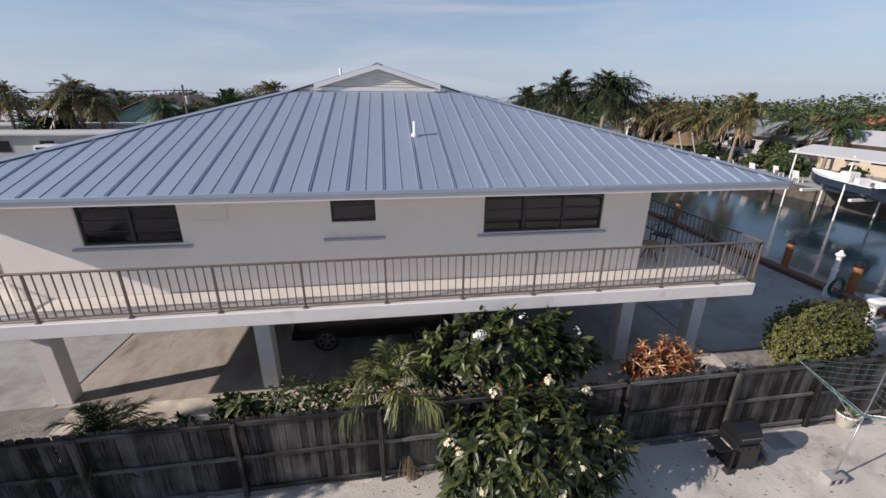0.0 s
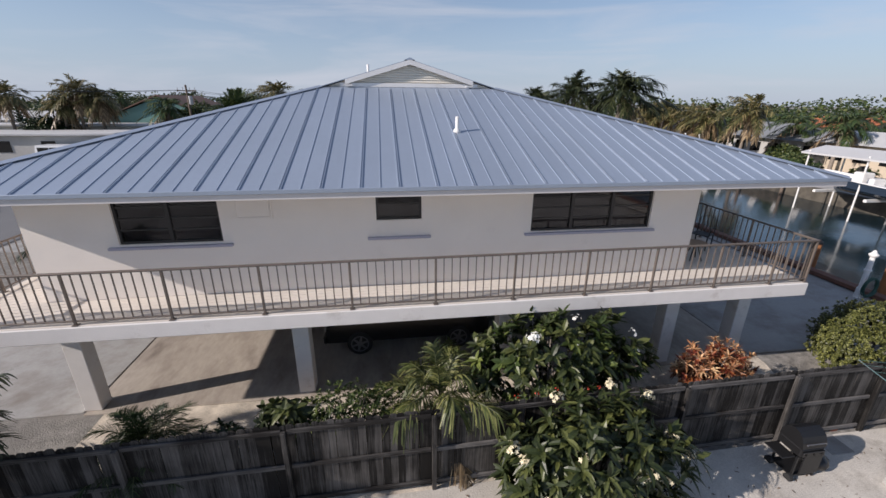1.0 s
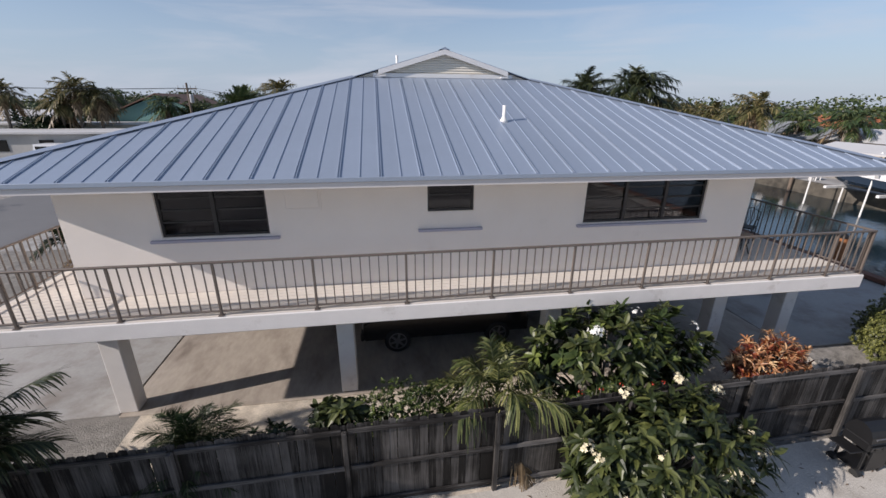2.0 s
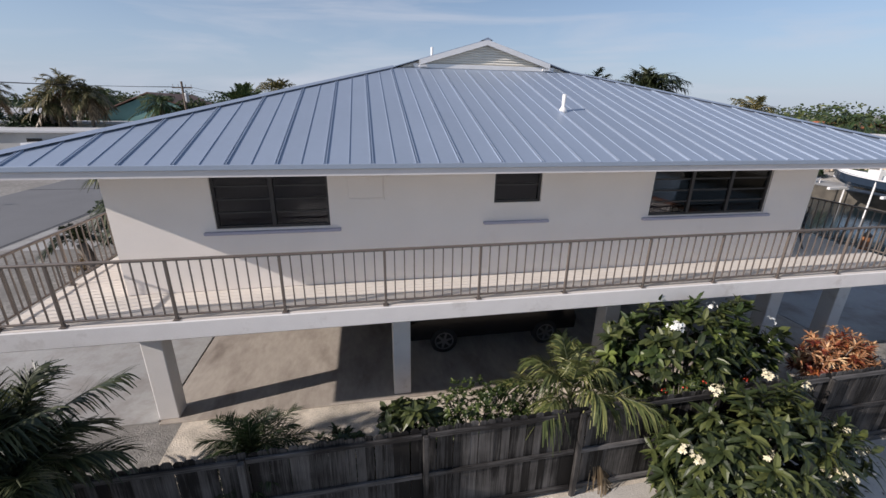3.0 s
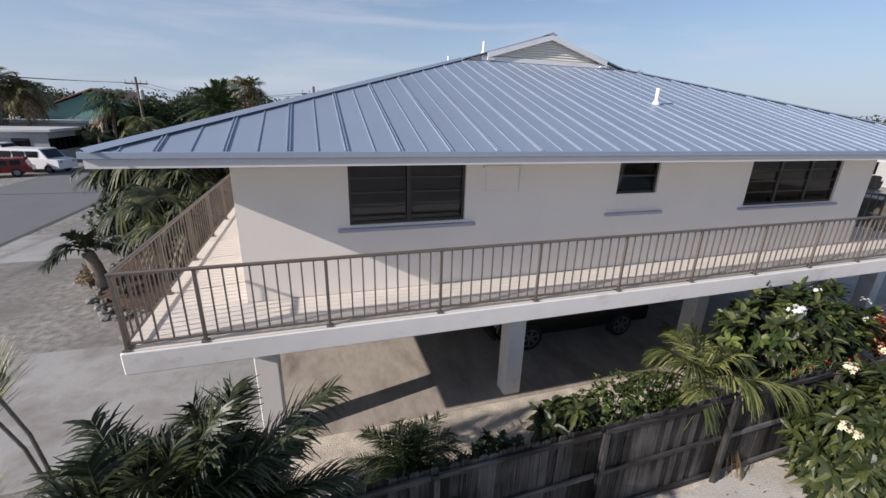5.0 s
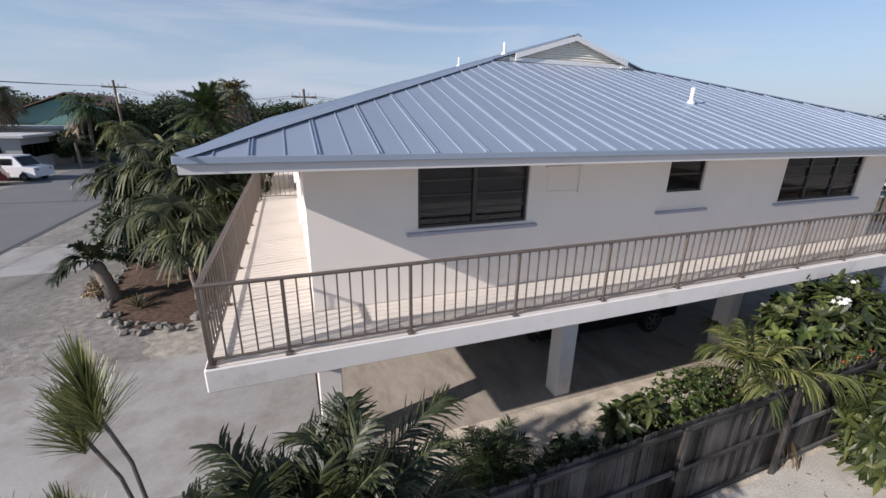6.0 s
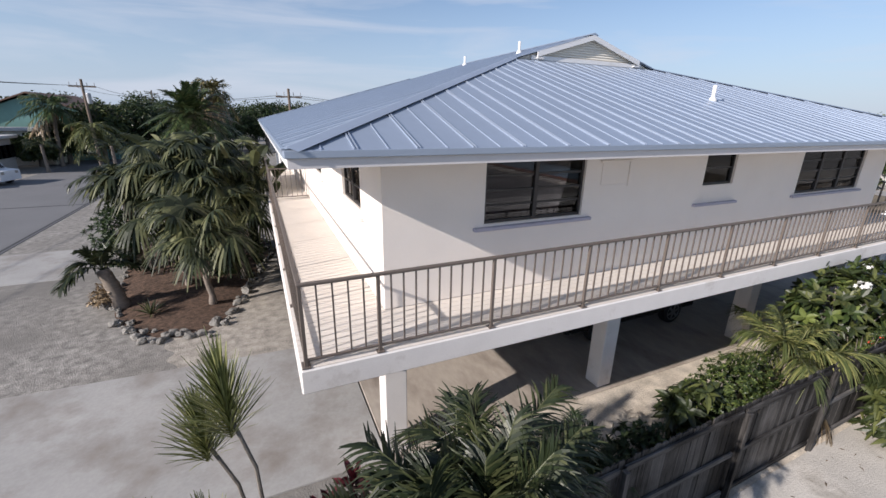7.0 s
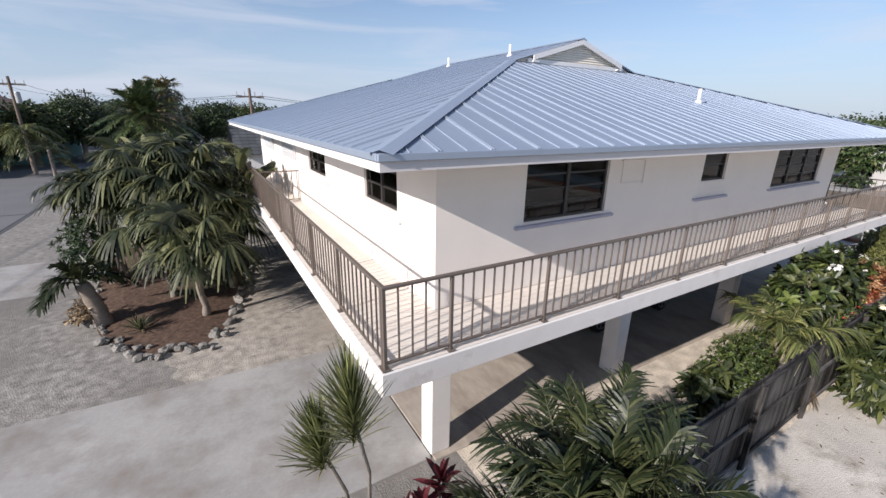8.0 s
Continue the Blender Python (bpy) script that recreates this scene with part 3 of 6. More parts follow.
y0, y1 = HIP_Y - GABLE_OVER, BACK_HIP_Y + GABLE_OVER
c.grid([[(-0.16, y, RIDGE_Z - 0.03), (0, y, RIDGE_Z + 0.04), (0.16, y, RIDGE_Z - 0.03)] for y in (y0, y1)])
c.face((-0.16, y0, RIDGE_Z - 0.03), (0.16, y0, RIDGE_Z - 0.03), (0, y0, RIDGE_Z + 0.04))
part("ridge_cap", c, ROOF, roof)
# louvred gable with its raking boards
CREAMTRIM = material("cream_trim", (0.80, 0.75, 0.65), 0.7, vary=0.06, bump=0.1)
GW = 2.15
for yg, sy in ((HIP_Y, 1), (BACK_HIP_Y, -1)):
    g = Build()
    g.face((-HIP_X, yg + 0.05 * sy, HIP_Z - 0.05), (HIP_X, yg + 0.05 * sy, HIP_Z - 0.05), (0, yg + 0.05 * sy, RIDGE_Z - 0.03))
    gb = part("gable", g, CREAMTRIM, roof)
    for k in range(9):
        z = HIP_Z + 0.16 + k * 0.07
        w = (RIDGE_Z - 0.12 - z) / SIDE_SLOPE
        if w > 0.15:
            s = Build()
            s.grid([[(-w, yg + 0.04 * sy, z + 0.05), (w, yg + 0.04 * sy, z + 0.05)], [(-w, yg + 0.015 * sy, z), (w, yg + 0.015 * sy, z)], [(-w, yg + 0.03 * sy, z - 0.012), (w, yg + 0.03 * sy, z - 0.012)]])
            part("slat", s, CREAMTRIM, gb)
    part("trim", boxed(-GW, GW, min(yg - 0.03 * sy, yg + 0.045 * sy), max(yg - 0.03 * sy, yg + 0.045 * sy), HIP_Z + 0.0, HIP_Z + 0.12, c=0.008), WHITE, gb)
    ye = yg - GABLE_OVER * sy
    for sx in (-1, 1):
        r = Build()
        xe = HIP_X * 0.72
        ze = RIDGE_Z - SIDE_SLOPE * xe
        lo, hi = Vector((sx * xe, ye, ze)), Vector((0, ye, RIDGE_Z))
        for p0, p1, t0, t1 in ((0, 0.035 * sy, -0.16, -0.022),):
            q = [[(v.x, v.y + p0, v.z + t0), (v.x, v.y + p1, v.z + t0), (v.x, v.y + p1, v.z + t1), (v.x, v.y + p0, v.z + t1), (v.x, v.y + p0, v.z + t0)] for v in (lo, hi)]
            r.grid(q)
            r.face(*q[0][:4])
        part("rake_board", r, WHITE, gb)
        u = Build()
        u.face((sx * xe, ye + 0.036 * sy, ze - 0.05), (0, ye + 0.036 * sy, RIDGE_Z - 0.05), (0, yg, RIDGE_Z - 0.05), (sx * xe, yg, ze - 0.05))
        part("rake_soffit", u, CREAMTRIM, gb)
        part("return_block", boxed(min(sx * xe, sx * (xe - 0.22)), max(sx * xe, sx * (xe - 0.22)), min(ye, yg), max(ye, yg), ze - 0.2, ze - 0.165), WHITE, gb)
# vent pipes
for x, y, face, hgt in ((0.9, 2.68, "front", 0.36), (-1.15, 12.28, "left", 0.34), (-1.33, 8.0, "left", 0.36)):
    z = roof_z(x, y, face)
    p = Build()
    p.lathe(x, y, [(0.11, z - 0.05), (0.09, z + 0.03), (0.055, z + 0.08), (0.04, z + 0.1), (0.045, z + hgt), (0.035, z + hgt), (0.035, z + hgt - 0.05)], 14)
    part("vent_pipe", p, WHITE, roof, "white vent pipe with a flashing boot", smooth=True)


# ---- railings ----
def railing(name, a, e, posts, label, step=0.169):
    """A picket rail from a to e: top rail, bottom rail, posts, balusters."""
    a, e = Vector(a), Vector(e)
    L = (e - a).length
    ang = math.atan2(e.y - a.y, e.x - a.x)
    r = thing(name, tuple(a), label, "railing")
    M = Matrix.Translation(a) @ Matrix.Rotation(ang, 4, "Z")

    def bar(nm, x0, x1, w, z0, z1, c):
        b = Build()
        b.box(x0, x1, -w, w, z0, z1, c=c)
        b.v = [tuple(M @ Vector(v)) for v in b.v]
        part(nm, b, RAIL, r)

    bar("top_rail", -0.03, L + 0.03, 0.03, 1.03, 1.07, 0.008)
    bar("bottom_rail", 0.0, L, 0.018, 0.075, 0.105, 0.005)
    pm, bm_ = Build(), Build()
    pm.box(-0.022, 0.022, -0.022, 0.022, 0, 1.029, c=0.004)
    pm.box(-0.05, 0.05, -0.05, 0.05, 0, 0.012)
    bm_.box(-0.0098, 0.0098, -0.0098, 0.0098, 0.105, 1.029)
    pme, bme = pm.mesh("post", RAIL), bm_.mesh("baluster", RAIL)
    for s in posts:
        piece("post", pme, tuple(M @ Vector((s, 0, 0))), r, ang)
    for s0, s1 in zip(posts, posts[1:]):
        n = max(1, round((s1 - s0) / step))
        for i in range(1, n):
            piece("baluster", bme, tuple(M @ Vector((s0 + (s1 - s0) * i / n, 0, 0))), r, ang)
    return r


RX0, RX1, RY = -9.3, 9.0, 0.06
front_posts = [0.0] + [x - RX0 for x in (-8.4, -6.78, -5.09, -3.38, -1.67, 0.05, 1.74, 3.38, 4.97, 6.56, 8.03)] + [RX1 - RX0]
railing("railing", (RX0, RY, DECK_Z), (RX1, RY, DECK_Z), front_posts, "bronze metal picket railing along the long walkway")
railing("railing", (RX0, RY + 0.06, DECK_Z), (RX0, 19.4, DECK_Z), [0.0] + [1.69 * i for i in range(1, 11)] + [19.28], "bronze metal picket railing along the side walkway")
railing("railing", (RX1, RY + 0.06, DECK_Z), (RX1, 15.0, DECK_Z), [0.0] + [1.69 * i for i in range(1, 9)] + [14.88], "dark metal picket railing above the canal patio")
railing("railing", (RX0 + 0.06, 10.6, DECK_Z), (WALL_L - 0.02, 10.6, DECK_Z), [0.0, 1.3], "bronze metal picket rail closing the walkway's end")


# ---- plants: shared pieces ----
def leafy(name, color, tint=None, vary=0.25, island=0.35, rough=0.42, trans=0.15):
    return material(name, color, rough, vary=vary, scale=4, fine=30, bump=0.05, island=island, tint=tint, trans=trans, spec=0.4)


LEAF_PLUM = leafy("plumeria_leaf", (0.034, 0.048, 0.016), (0.095, 0.105, 0.032))
LEAF_PALM = leafy("palm_leaf", (0.05, 0.085, 0.030), (0.12, 0.13, 0.05))
LEAF_PALM_DARK = leafy("dark_palm_leaf", (0.024, 0.035, 0.014), (0.066, 0.072, 0.03))
LEAF_YELLOW = leafy("yellowing_palm_leaf", (0.085, 0.105, 0.034), (0.20, 0.195, 0.07))
LEAF_FAN = leafy("thatch_palm_leaf", (0.034, 0.045, 0.017), (0.145, 0.148, 0.066), rough=0.55)
LEAF_SHRUB = leafy("shrub_leaf", (0.042, 0.066, 0.019), (0.11, 0.135, 0.035))
LEAF_DARK = leafy("dark_foliage", (0.025, 0.045, 0.016), (0.05, 0.07, 0.025))
LEAF_BUSH = leafy("bush_leaf", (0.085, 0.095, 0.026), (0.20, 0.20, 0.06))
LEAF_CROTON = leafy("croton_leaf", (0.40, 0.19, 0.09), (0.58, 0.40, 0.22), island=0.4)
LEAF_CROTON_RED = leafy("croton_red_leaf", (0.16, 0.035, 0.02), (0.3, 0.1, 0.03))
LEAF_TI = leafy("red_cordyline_leaf", (0.075, 0.014, 0.018), (0.16, 0.025, 0.03))
LEAF_YUCCA = leafy("dracaena_leaf", (0.15, 0.17, 0.06), (0.28, 0.28, 0.12))
LEAF_GOLD = leafy("golden_palm_leaf", (0.10, 0.10, 0.038), (0.27, 0.21, 0.10))
LEAF_DRY = leafy("dry_frond", (0.20, 0.14, 0.08), (0.32, 0.24, 0.14))
LEAF_FAR = leafy("far_foliage", (0.045, 0.07, 0.025), (0.10, 0.11, 0.03), trans=0.15)
PETAL = material("plumeria_petal", (0.82, 0.74, 0.52), 0.6, vary=0.08, bump=0, island=0.1, trans=0.2)
PETAL_WHITE = material("white_petal", (0.85, 0.85, 0.80), 0.6, vary=0.05, bump=0, island=0.08, trans=0.2)
BARK = material("grey_bark", (0.20, 0.175, 0.15), 0.9, vary=0.3, scale=6, bump=0.6, bump_scale=18)
PALM_BARK = material("palm_bark", (0.24, 0.20, 0.165), 0.9, vary=0.3, scale=5, bump=0.7, bump_scale=14, stretch=(1, 1, 4))
STALK = material("green_stalk", (0.075, 0.085, 0.035), 0.6, vary=0.2, bump=0.1)

rnd = random.Random(7)
UP = Vector((0, 0, 1))


def unit(v):
    v = Vector(v)
    return v.normalized() if v.length > 1e-6 else UP.copy()


def blade(b, p, d, length, width, droop=0.25, fold=0.25, rows=4, face=UP, tip=0.02):
    """One leaf: a folded, drooping strip that shares its vertices."""
    p, d = Vector(p), unit(d)
    side = d.cross(face)
    side = side.normalized() if side.length > 1e-3 else unit(d.cross(Vector((1, 0.3, 0))))
    nrm = side.cross(d).normalized()
    out = []
    for i in range(rows + 1):
        s = i / rows
        w = width * 0.5 * (max(tip, math.sin(math.pi * min(1, 0.1 + 0.9 * s)) ** 0.8) if i < rows else tip)
        c = p + d * (length * s) - UP * (droop * length * s * s)
        out.append([c - side * w + nrm * fold * w, c, c + side * w + nrm * fold * w])
    b.grid(out)


def strap(b, p, d, length, width, droop, rows=3, face=UP):
    """A narrow leaflet: two vertices a row."""
    p, d = Vector(p), unit(d)
    side = d.cross(face)
    side = side.normalized() if side.length > 1e-3 else Vector((1, 0, 0))
    out = []
    for i in range(rows + 1):
        s = i / rows
        w = width * 0.5 * (1 - 0.75 * s * s) * (0.55 if i == 0 else 1)
        c = p + d * (length * s) - UP * (droop * length * s * s)
        out.append([c - side * w, c + side * w])
    b.grid(out)


def frond(b, stalk, p, d, length, leaflet, width, droop, count=26, hang=0.5, lift=0.3, wind=None, bare=0.15, rows=3):
    """A feather frond: an arching stalk with leaflets down both sides."""
    p, d = Vector(p), unit(d)
    wind = Vector(wind) if wind else Vector((0, 0, 0))
    pts = []
    for i in range(9):
        s = i / 8
        pts.append(p + d * (length * s) - UP * (droop * length * s * s) + wind * (length * s * s))
    stalk.tube(pts, [0.015 * length / 2 * (1 - 0.8 * i / 8) + 0.004 for i in range(9)], 5, caps=False)
    for i in range(count):
        s = bare + (1 - bare) * (i + 0.5) / count
        k = min(7, int(s * 8))
        f = s * 8 - k
        c = pts[k].lerp(pts[k + 1], f)
        t = (pts[k + 1] - pts[k]).normalized()
        side = t.cross(UP)
        side = side.normalized() if side.length > 1e-3 else Vector((1, 0, 0))
        n = side.cross(t)
        size = leaflet * (0.45 + 0.55 * math.sin(math.pi * (0.12 + 0.83 * (s - bare) / (1 - bare)))) * rnd.uniform(0.85, 1.1)
        for sg in (-1, 1):
            dd = side * sg * 0.85 + t * (0.55 + 0.7 * s) + n * lift * rnd.uniform(0.2, 1.5) + wind * 0.5 + Vector((rnd.uniform(-0.22, 0.22), rnd.uniform(-0.22, 0.22), rnd.uniform(-0.15, 0.15)))
            strap(b, c, dd, size, width * rnd.uniform(0.8, 1.1), hang * rnd.uniform(0.4, 1.7), rows, face=n + side * sg * 0.3)


def feather_palm(name, base, height, label, fronds=12, length=2.2, leaflet=0.5, width=0.045, trunk=0.11, lean=(0, 0), mat=None, wind=None, group="", droop=(0.25, 0.7), count=26, up=(0.1, 1.2), spread=(0, 6.283), dry=0, category="palm", hang=0.5, split=False):
    """A palm with a ringed trunk and a crown of feather fronds."""
    t = thing(name, base, label, category, group)
    bx, by, bz = base
    top = Vector((bx + lean[0], by + lean[1], bz + height))
    if height > 0.25:
        tr = Build()
        pts, rad = [], []
        n = max(5, int(height / 0.14)) if height < 4 else 22
        for i in range(n + 1):
            s = i / n
            q = s ** 1.6
            pts.append((bx + lean[0] * q, by + lean[1] * q, bz - 0.1 + (height + 0.1) * s))
            rad.append(trunk * (1.35 - 0.45 * s ** 0.4) * (1.06 if i % 2 else 0.96))
        tr.tube(pts, rad, 10)
        part("trunk", tr, PALM_BARK, t, smooth=True)
    lf, st, dr = Build(), Build(), Build()
    for i in range(fronds):
        az = spread[0] + (spread[1] - spread[0]) * (i + rnd.uniform(0.1, 0.9)) / fronds
        el = up[0] + (up[1] - up[0]) * ((i * 0.618) % 1.0)
        d = Vector((math.cos(az) * math.cos(el), math.sin(az) * math.cos(el), math.sin(el)))
        if split:
            lf, st = Build(), Build()
        frond(lf, st, top, d, length * rnd.uniform(0.8, 1.1), leaflet, width, rnd.uniform(*droop), count, hang=hang, wind=wind)
        if split:
            fr = part("frond", lf, mat or LEAF_PALM, t)
            part("rib", st, STALK, fr)
    if dry:
        for i in range(dry):
            dr, ds = Build(), Build()
            az = rnd.uniform(0, 6.28)
            frond(dr, ds, top - UP * 0.1, (math.cos(az), math.sin(az), -0.5), length * 0.75, leaflet * 0.8, width, 0.8, count, hang=1.0, wind=wind)
            part("dry_frond", dr, LEAF_DRY, t, "dry brown hanging frond")
    if not split:
        cr = part("crown", lf, mat or LEAF_PALM, t)
        part("rib", st, STALK, cr)
    return t


def fan_leaf(b, st, p, d, stem, radius, segs=30, droop=0.8):
    p, d = Vector(p), unit(d)
    c = p + d * stem - UP * 0.15 * stem
    st.tube([p, p.lerp(c, 0.5) + UP * 0.04, c], [0.014, 0.011, 0.009], 4, caps=False)
    side = d.cross(UP).normalized()
    n = unit(side.cross(d) + d * 0.5)
    ahead = unit(n.cross(side) * -1)
    if ahead.dot(d) < 0:
        ahead = -ahead
    for i in range(segs):
        a = -2.3 + 4.6 * i / (segs - 1)
        dd = ahead * math.cos(a) + side * math.sin(a) + n * 0.08
        strap(b, c, dd, radius * (1 - 0.12 * abs(a) / 2.3) * rnd.uniform(0.9, 1.08), radius * 0.115, droop * rnd.uniform(0.7, 1.4), 4, face=n)


def fan_palm(name, base, height, label, leaves=16, radius=0.75, stem=0.8, trunk=0.09, mat=None, group="", low=-0.15):
    t = thing(name, base, label, "palm", group)
    tr = Build()
    n = 12
    tr.tube([(base[0] + 0.04 * math.sin(i), base[1], base[2] - 0.1 + (height + 0.1) * i / n) for i in range(n + 1)], [trunk * (1.25 if i < 2 else 1.0) * (1.08 if i % 2 else 0.95) for i in range(n + 1)], 9)
    part("trunk", tr, PALM_BARK, t, smooth=True)
    top = Vector((base[0], base[1], base[2] + height))
    for i in range(leaves):
        az = 2.399 * i + rnd.uniform(-0.3, 0.3)
        el = low + (1.25 - low) * (i + 0.5) / leaves
        d = (math.cos(az) * math.cos(el), math.sin(az) * math.cos(el), math.sin(el))
        lf, st = Build(), Build()
        fan_leaf(lf, st, top - UP * 0.25 * (1 - i / leaves), d, stem * rnd.uniform(0.5, 1.3), radius * rnd.uniform(0.75, 1.15), droop=rnd.uniform(0.4, 0.9))
        fr = part("fan_leaf", lf, mat or LEAF_FAN, t)
        part("stem", st, STALK, fr)
    return t


def clump_points(center, radii, n, seed, shell=0.55, bottom=-0.6):
    r = random.Random(seed)
    pts = []
    while len(pts) < n:
        v = Vector((r.gauss(0, 1), r.gauss(0, 1), r.gauss(0, 1))).normalized()
        if v.z < bottom:
            continue
        k = 1.0 + 0.28 * noise.noise(v * 2.1 + Vector((seed, 0, 0)))
        s = r.uniform(shell, 1.0) * k
        pts.append((Vector((center[0] + v.x * radii[0] * s, center[1] + v.y * radii[1] * s, center[2] + v.z * radii[2] * s)), v))
    return pts


def twigs(b, base, pts, radius, every=1):
    """Limbs that run from the base to some of the crown's clumps."""
    base = Vector(base)
    for p, v in pts[::every]:
        m = base.lerp(p, 0.45) + Vector((rnd.uniform(-0.08, 0.08), rnd.uniform(-0.08, 0.08), 0.12))
        b.tube([base, m, p], [radius, radius * 0.6, radius * 0.25], 6, caps=False)


def shrub(name, base, center, radii, clumps, leaves, length, width, mat, label, seed, droop=0.2, category="shrub", limb=0.03, shell=0.5, bottom=-0.5, rows=3, upward=0.5, mat2=None):
    """A shrub of leaf clumps on limbs."""
    t = thing(name, base, label, category)
    pts = clump_points(center, radii, clumps, seed, shell, bottom)
    st = Build()
    twigs(st, base, pts, limb, max(1, clumps // 28))
    part("branch", st, BARK, t)
    r = random.Random(seed + 50)
    sets = [Build(), Build()]
    for i, (p, v) in enumerate(pts):
        b = sets[1] if mat2 and r.random() < 0.4 else sets[0]
        axis = unit(v * 0.7 + UP * upward)
        for k in range(leaves):
            az = 2.399 * k + r.uniform(-0.3, 0.3)
            a = axis.orthogonal().normalized()
            c = axis.cross(a)
            el = r.uniform(-0.15, 1.1)
            d = (a * math.cos(az) + c * math.sin(az)) * math.cos(el) + axis * math.sin(el)
            blade(b, p + axis * r.uniform(-0.5, 0.5) * length * 0.5, d, length * r.uniform(0.7, 1.15), width * r.uniform(0.8, 1.15), droop * r.uniform(0.3, 1.6), 0.3, rows, axis)
    part("foliage", sets[0], mat, t)
    if mat2:
        part("foliage", sets[1], mat2, t)
    return t


def blossom(parent, at, n, size, mat, seed):
    """A truss of five-petalled flowers."""
    r = random.Random(seed)
    b = Build()
    for i in range(n):
        v = unit((r.gauss(0, 1), r.gauss(0, 1) - 0.4, abs(r.gauss(0, 1)) + 0.3))
        c = Vector(at) + v * size * r.uniform(0.8, 2.0)
        a = v.orthogonal().normalized()
        e = v.cross(a)
        for k in range(5):
            w = 2 * math.pi * k / 5 + i
            d = a * math.cos(w) + e * math.sin(w) + v * 0.35
            blade(b, c, d, size * 0.62, size * 0.42, 0.1, 0.2, 2, v, tip=0.35)
    part("blossom", b, mat, parent)


# ---- plumeria in front of and behind the fence ----
plum = shrub("plumeria_bush", (2.9, -2.1, YARD_Z), (2.65, -2.25, 0.48), (1.95, 0.98, 1.36), 310, 11, 0.34, 0.10, LEAF_PLUM, "large plumeria bush with cream blossoms before the fence", 3, droop=0.35, category="bush", limb=0.045, shell=0.62, bottom=-0.75)
for i, (x, y, z) in enumerate(((1.12, -2.3, 1.2), (1.3, -2.42, 1.05), (2.1, -1.75, 1.72), (3.18, -1.68, 1.85), (4.3, -2.6, 0.9), (4.15, -2.35, 1.15), (3.1, -3.0, 0.95), (3.35, -2.98, 1.0), (2.95, -3.05, 0.75), (2.98, -3.1, 0.62), (2.4, -3.1, 0.2), (3.95, -1.75, 1.55), (1.6, -2.9, 0.6), (3.7, -2.9, 0.75), (2.2, -2.75, 1.3))):
    blossom(plum, (x, y, z), 13, 0.075, PETAL, 100 + i)
plum2 = shrub("plumeria_tree", (2.6, -0.4, -0.15), (2.75, -0.42, 1.55), (2.1, 0.75, 1.1), 190, 11, 0.30, 0.115, LEAF_PLUM, "broad-leaved white plumeria growing behind the fence", 5, droop=0.2, category="bush", limb=0.045, shell=0.6, bottom=-0.8, mat2=LEAF_SHRUB)
for i, (x, y, z) in enumerate(((1.95, -0.75, 2.4), (2.9, -0.75, 2.2), (3.0, -0.4, 2.55), (4.15, -0.7, 2.3), (4.2, -0.85, 1.9))):
    blossom(plum2, (x, y, z), 15 if i == 0 else 7, 0.085 if i == 0 else 0.065, PETAL_WHITE, 140 + i)
RED_FLOWER = material("red_flower", (0.5, 0.05, 0.02), 0.6, vary=0.1, bump=0)
low = shrub("jatropha_shrub", (2.2, -1.0, -0.3), (2.4, -1.05, 1.1), (1.5, 0.35, 0.5), 60, 12, 0.13, 0.022, LEAF_SHRUB, "fine-leaved shrub with small red flowers beside the fence", 12, limb=0.02)
for i, x in enumerate((1.5, 1.9, 2.3, 3.0, 3.2)):
    blossom(low, (x, -1.3, 1.45 + 0.04 * (i % 3)), 5, 0.03, RED_FLOWER, 160 + i)

# ---- other shrubs along the fence ----
feather_palm("coconut_palm", (0.05, -0.65, -0.2), 1.2, "young yellow-green coconut palm leaning over the fence", 12, 1.75, 0.52, 0.038, 0.1, mat=LEAF_YELLOW, droop=(0.3, 0.65), count=46, up=(0.5, 1.45), dry=3, hang=0.75, split=True)
shrub("green_shrub", (-1.8, -0.6, -0.2), (-1.75, -0.68, 0.76), (1.4, 0.55, 0.8), 620, 11, 0.085, 0.032, LEAF_SHRUB, "bright green leafy shrub behind the fence", 21)
shrub("philodendron", (-3.05, -0.75, -0.3), (-3.1, -0.75, 0.85), (0.5, 0.35, 0.6), 34, 9, 0.3, 0.11, LEAF_PLUM, "glossy dark philodendron behind the fence", 22, droop=0.4)
shrub("low_shrub", (-4.4, -0.75, -0.3), (-4.3, -0.8, 0.4), (0.85, 0.4, 0.5), 110, 9, 0.15, 0.06, LEAF_DARK, "low dark green shrub beside the gravel", 23)
feather_palm("pygmy_palm", (-5.75, -0.7, -0.25), 0.85, "dark pygmy palm with fine dense fronds", 36, 1.3, 0.3, 0.014, 0.06, mat=LEAF_DARK, droop=(0.25, 0.7), count=40, up=(0.0, 1.45), hang=0.3, split=True)
shrub("dark_shrub", (-5.5, -0.85, -0.4), (-5.5, -0.85, 0.3), (1.1, 0.42, 0.55), 190, 9, 0.12, 0.035, LEAF_DARK, "dense dark shrub under the thin palm", 24)
for x, y, h, n in ((-8.65, -2.25, 2.7, 14), (-8.25, -2.4, 2.85, 15), (-7.75, -2.1, 2.4, 12), (-8.9, -2.6, 2.3, 10), (-8.2, -1.95, 2.5, 11), (-7.9, -1.8, 2.75, 7), (-8.75, -2.9, 1.9, 12), (-9.25, -2.9, 1.7, 11), (-9.0, -3.3, 1.5, 9), (-9.5, -2.25, 1.9, 9)):
    feather_palm("areca_palm", (x, y, -0.45), h, "dark green areca palm in the clump beside the driveway", n, 1.5, 0.46, 0.03, 0.09, mat=LEAF_PALM_DARK, wind=(0.05, 0.02, 0), group="areca palms beside the driveway", droop=(0.2, 0.9), count=44, up=(0.75, 1.52), hang=0.5, split=True)
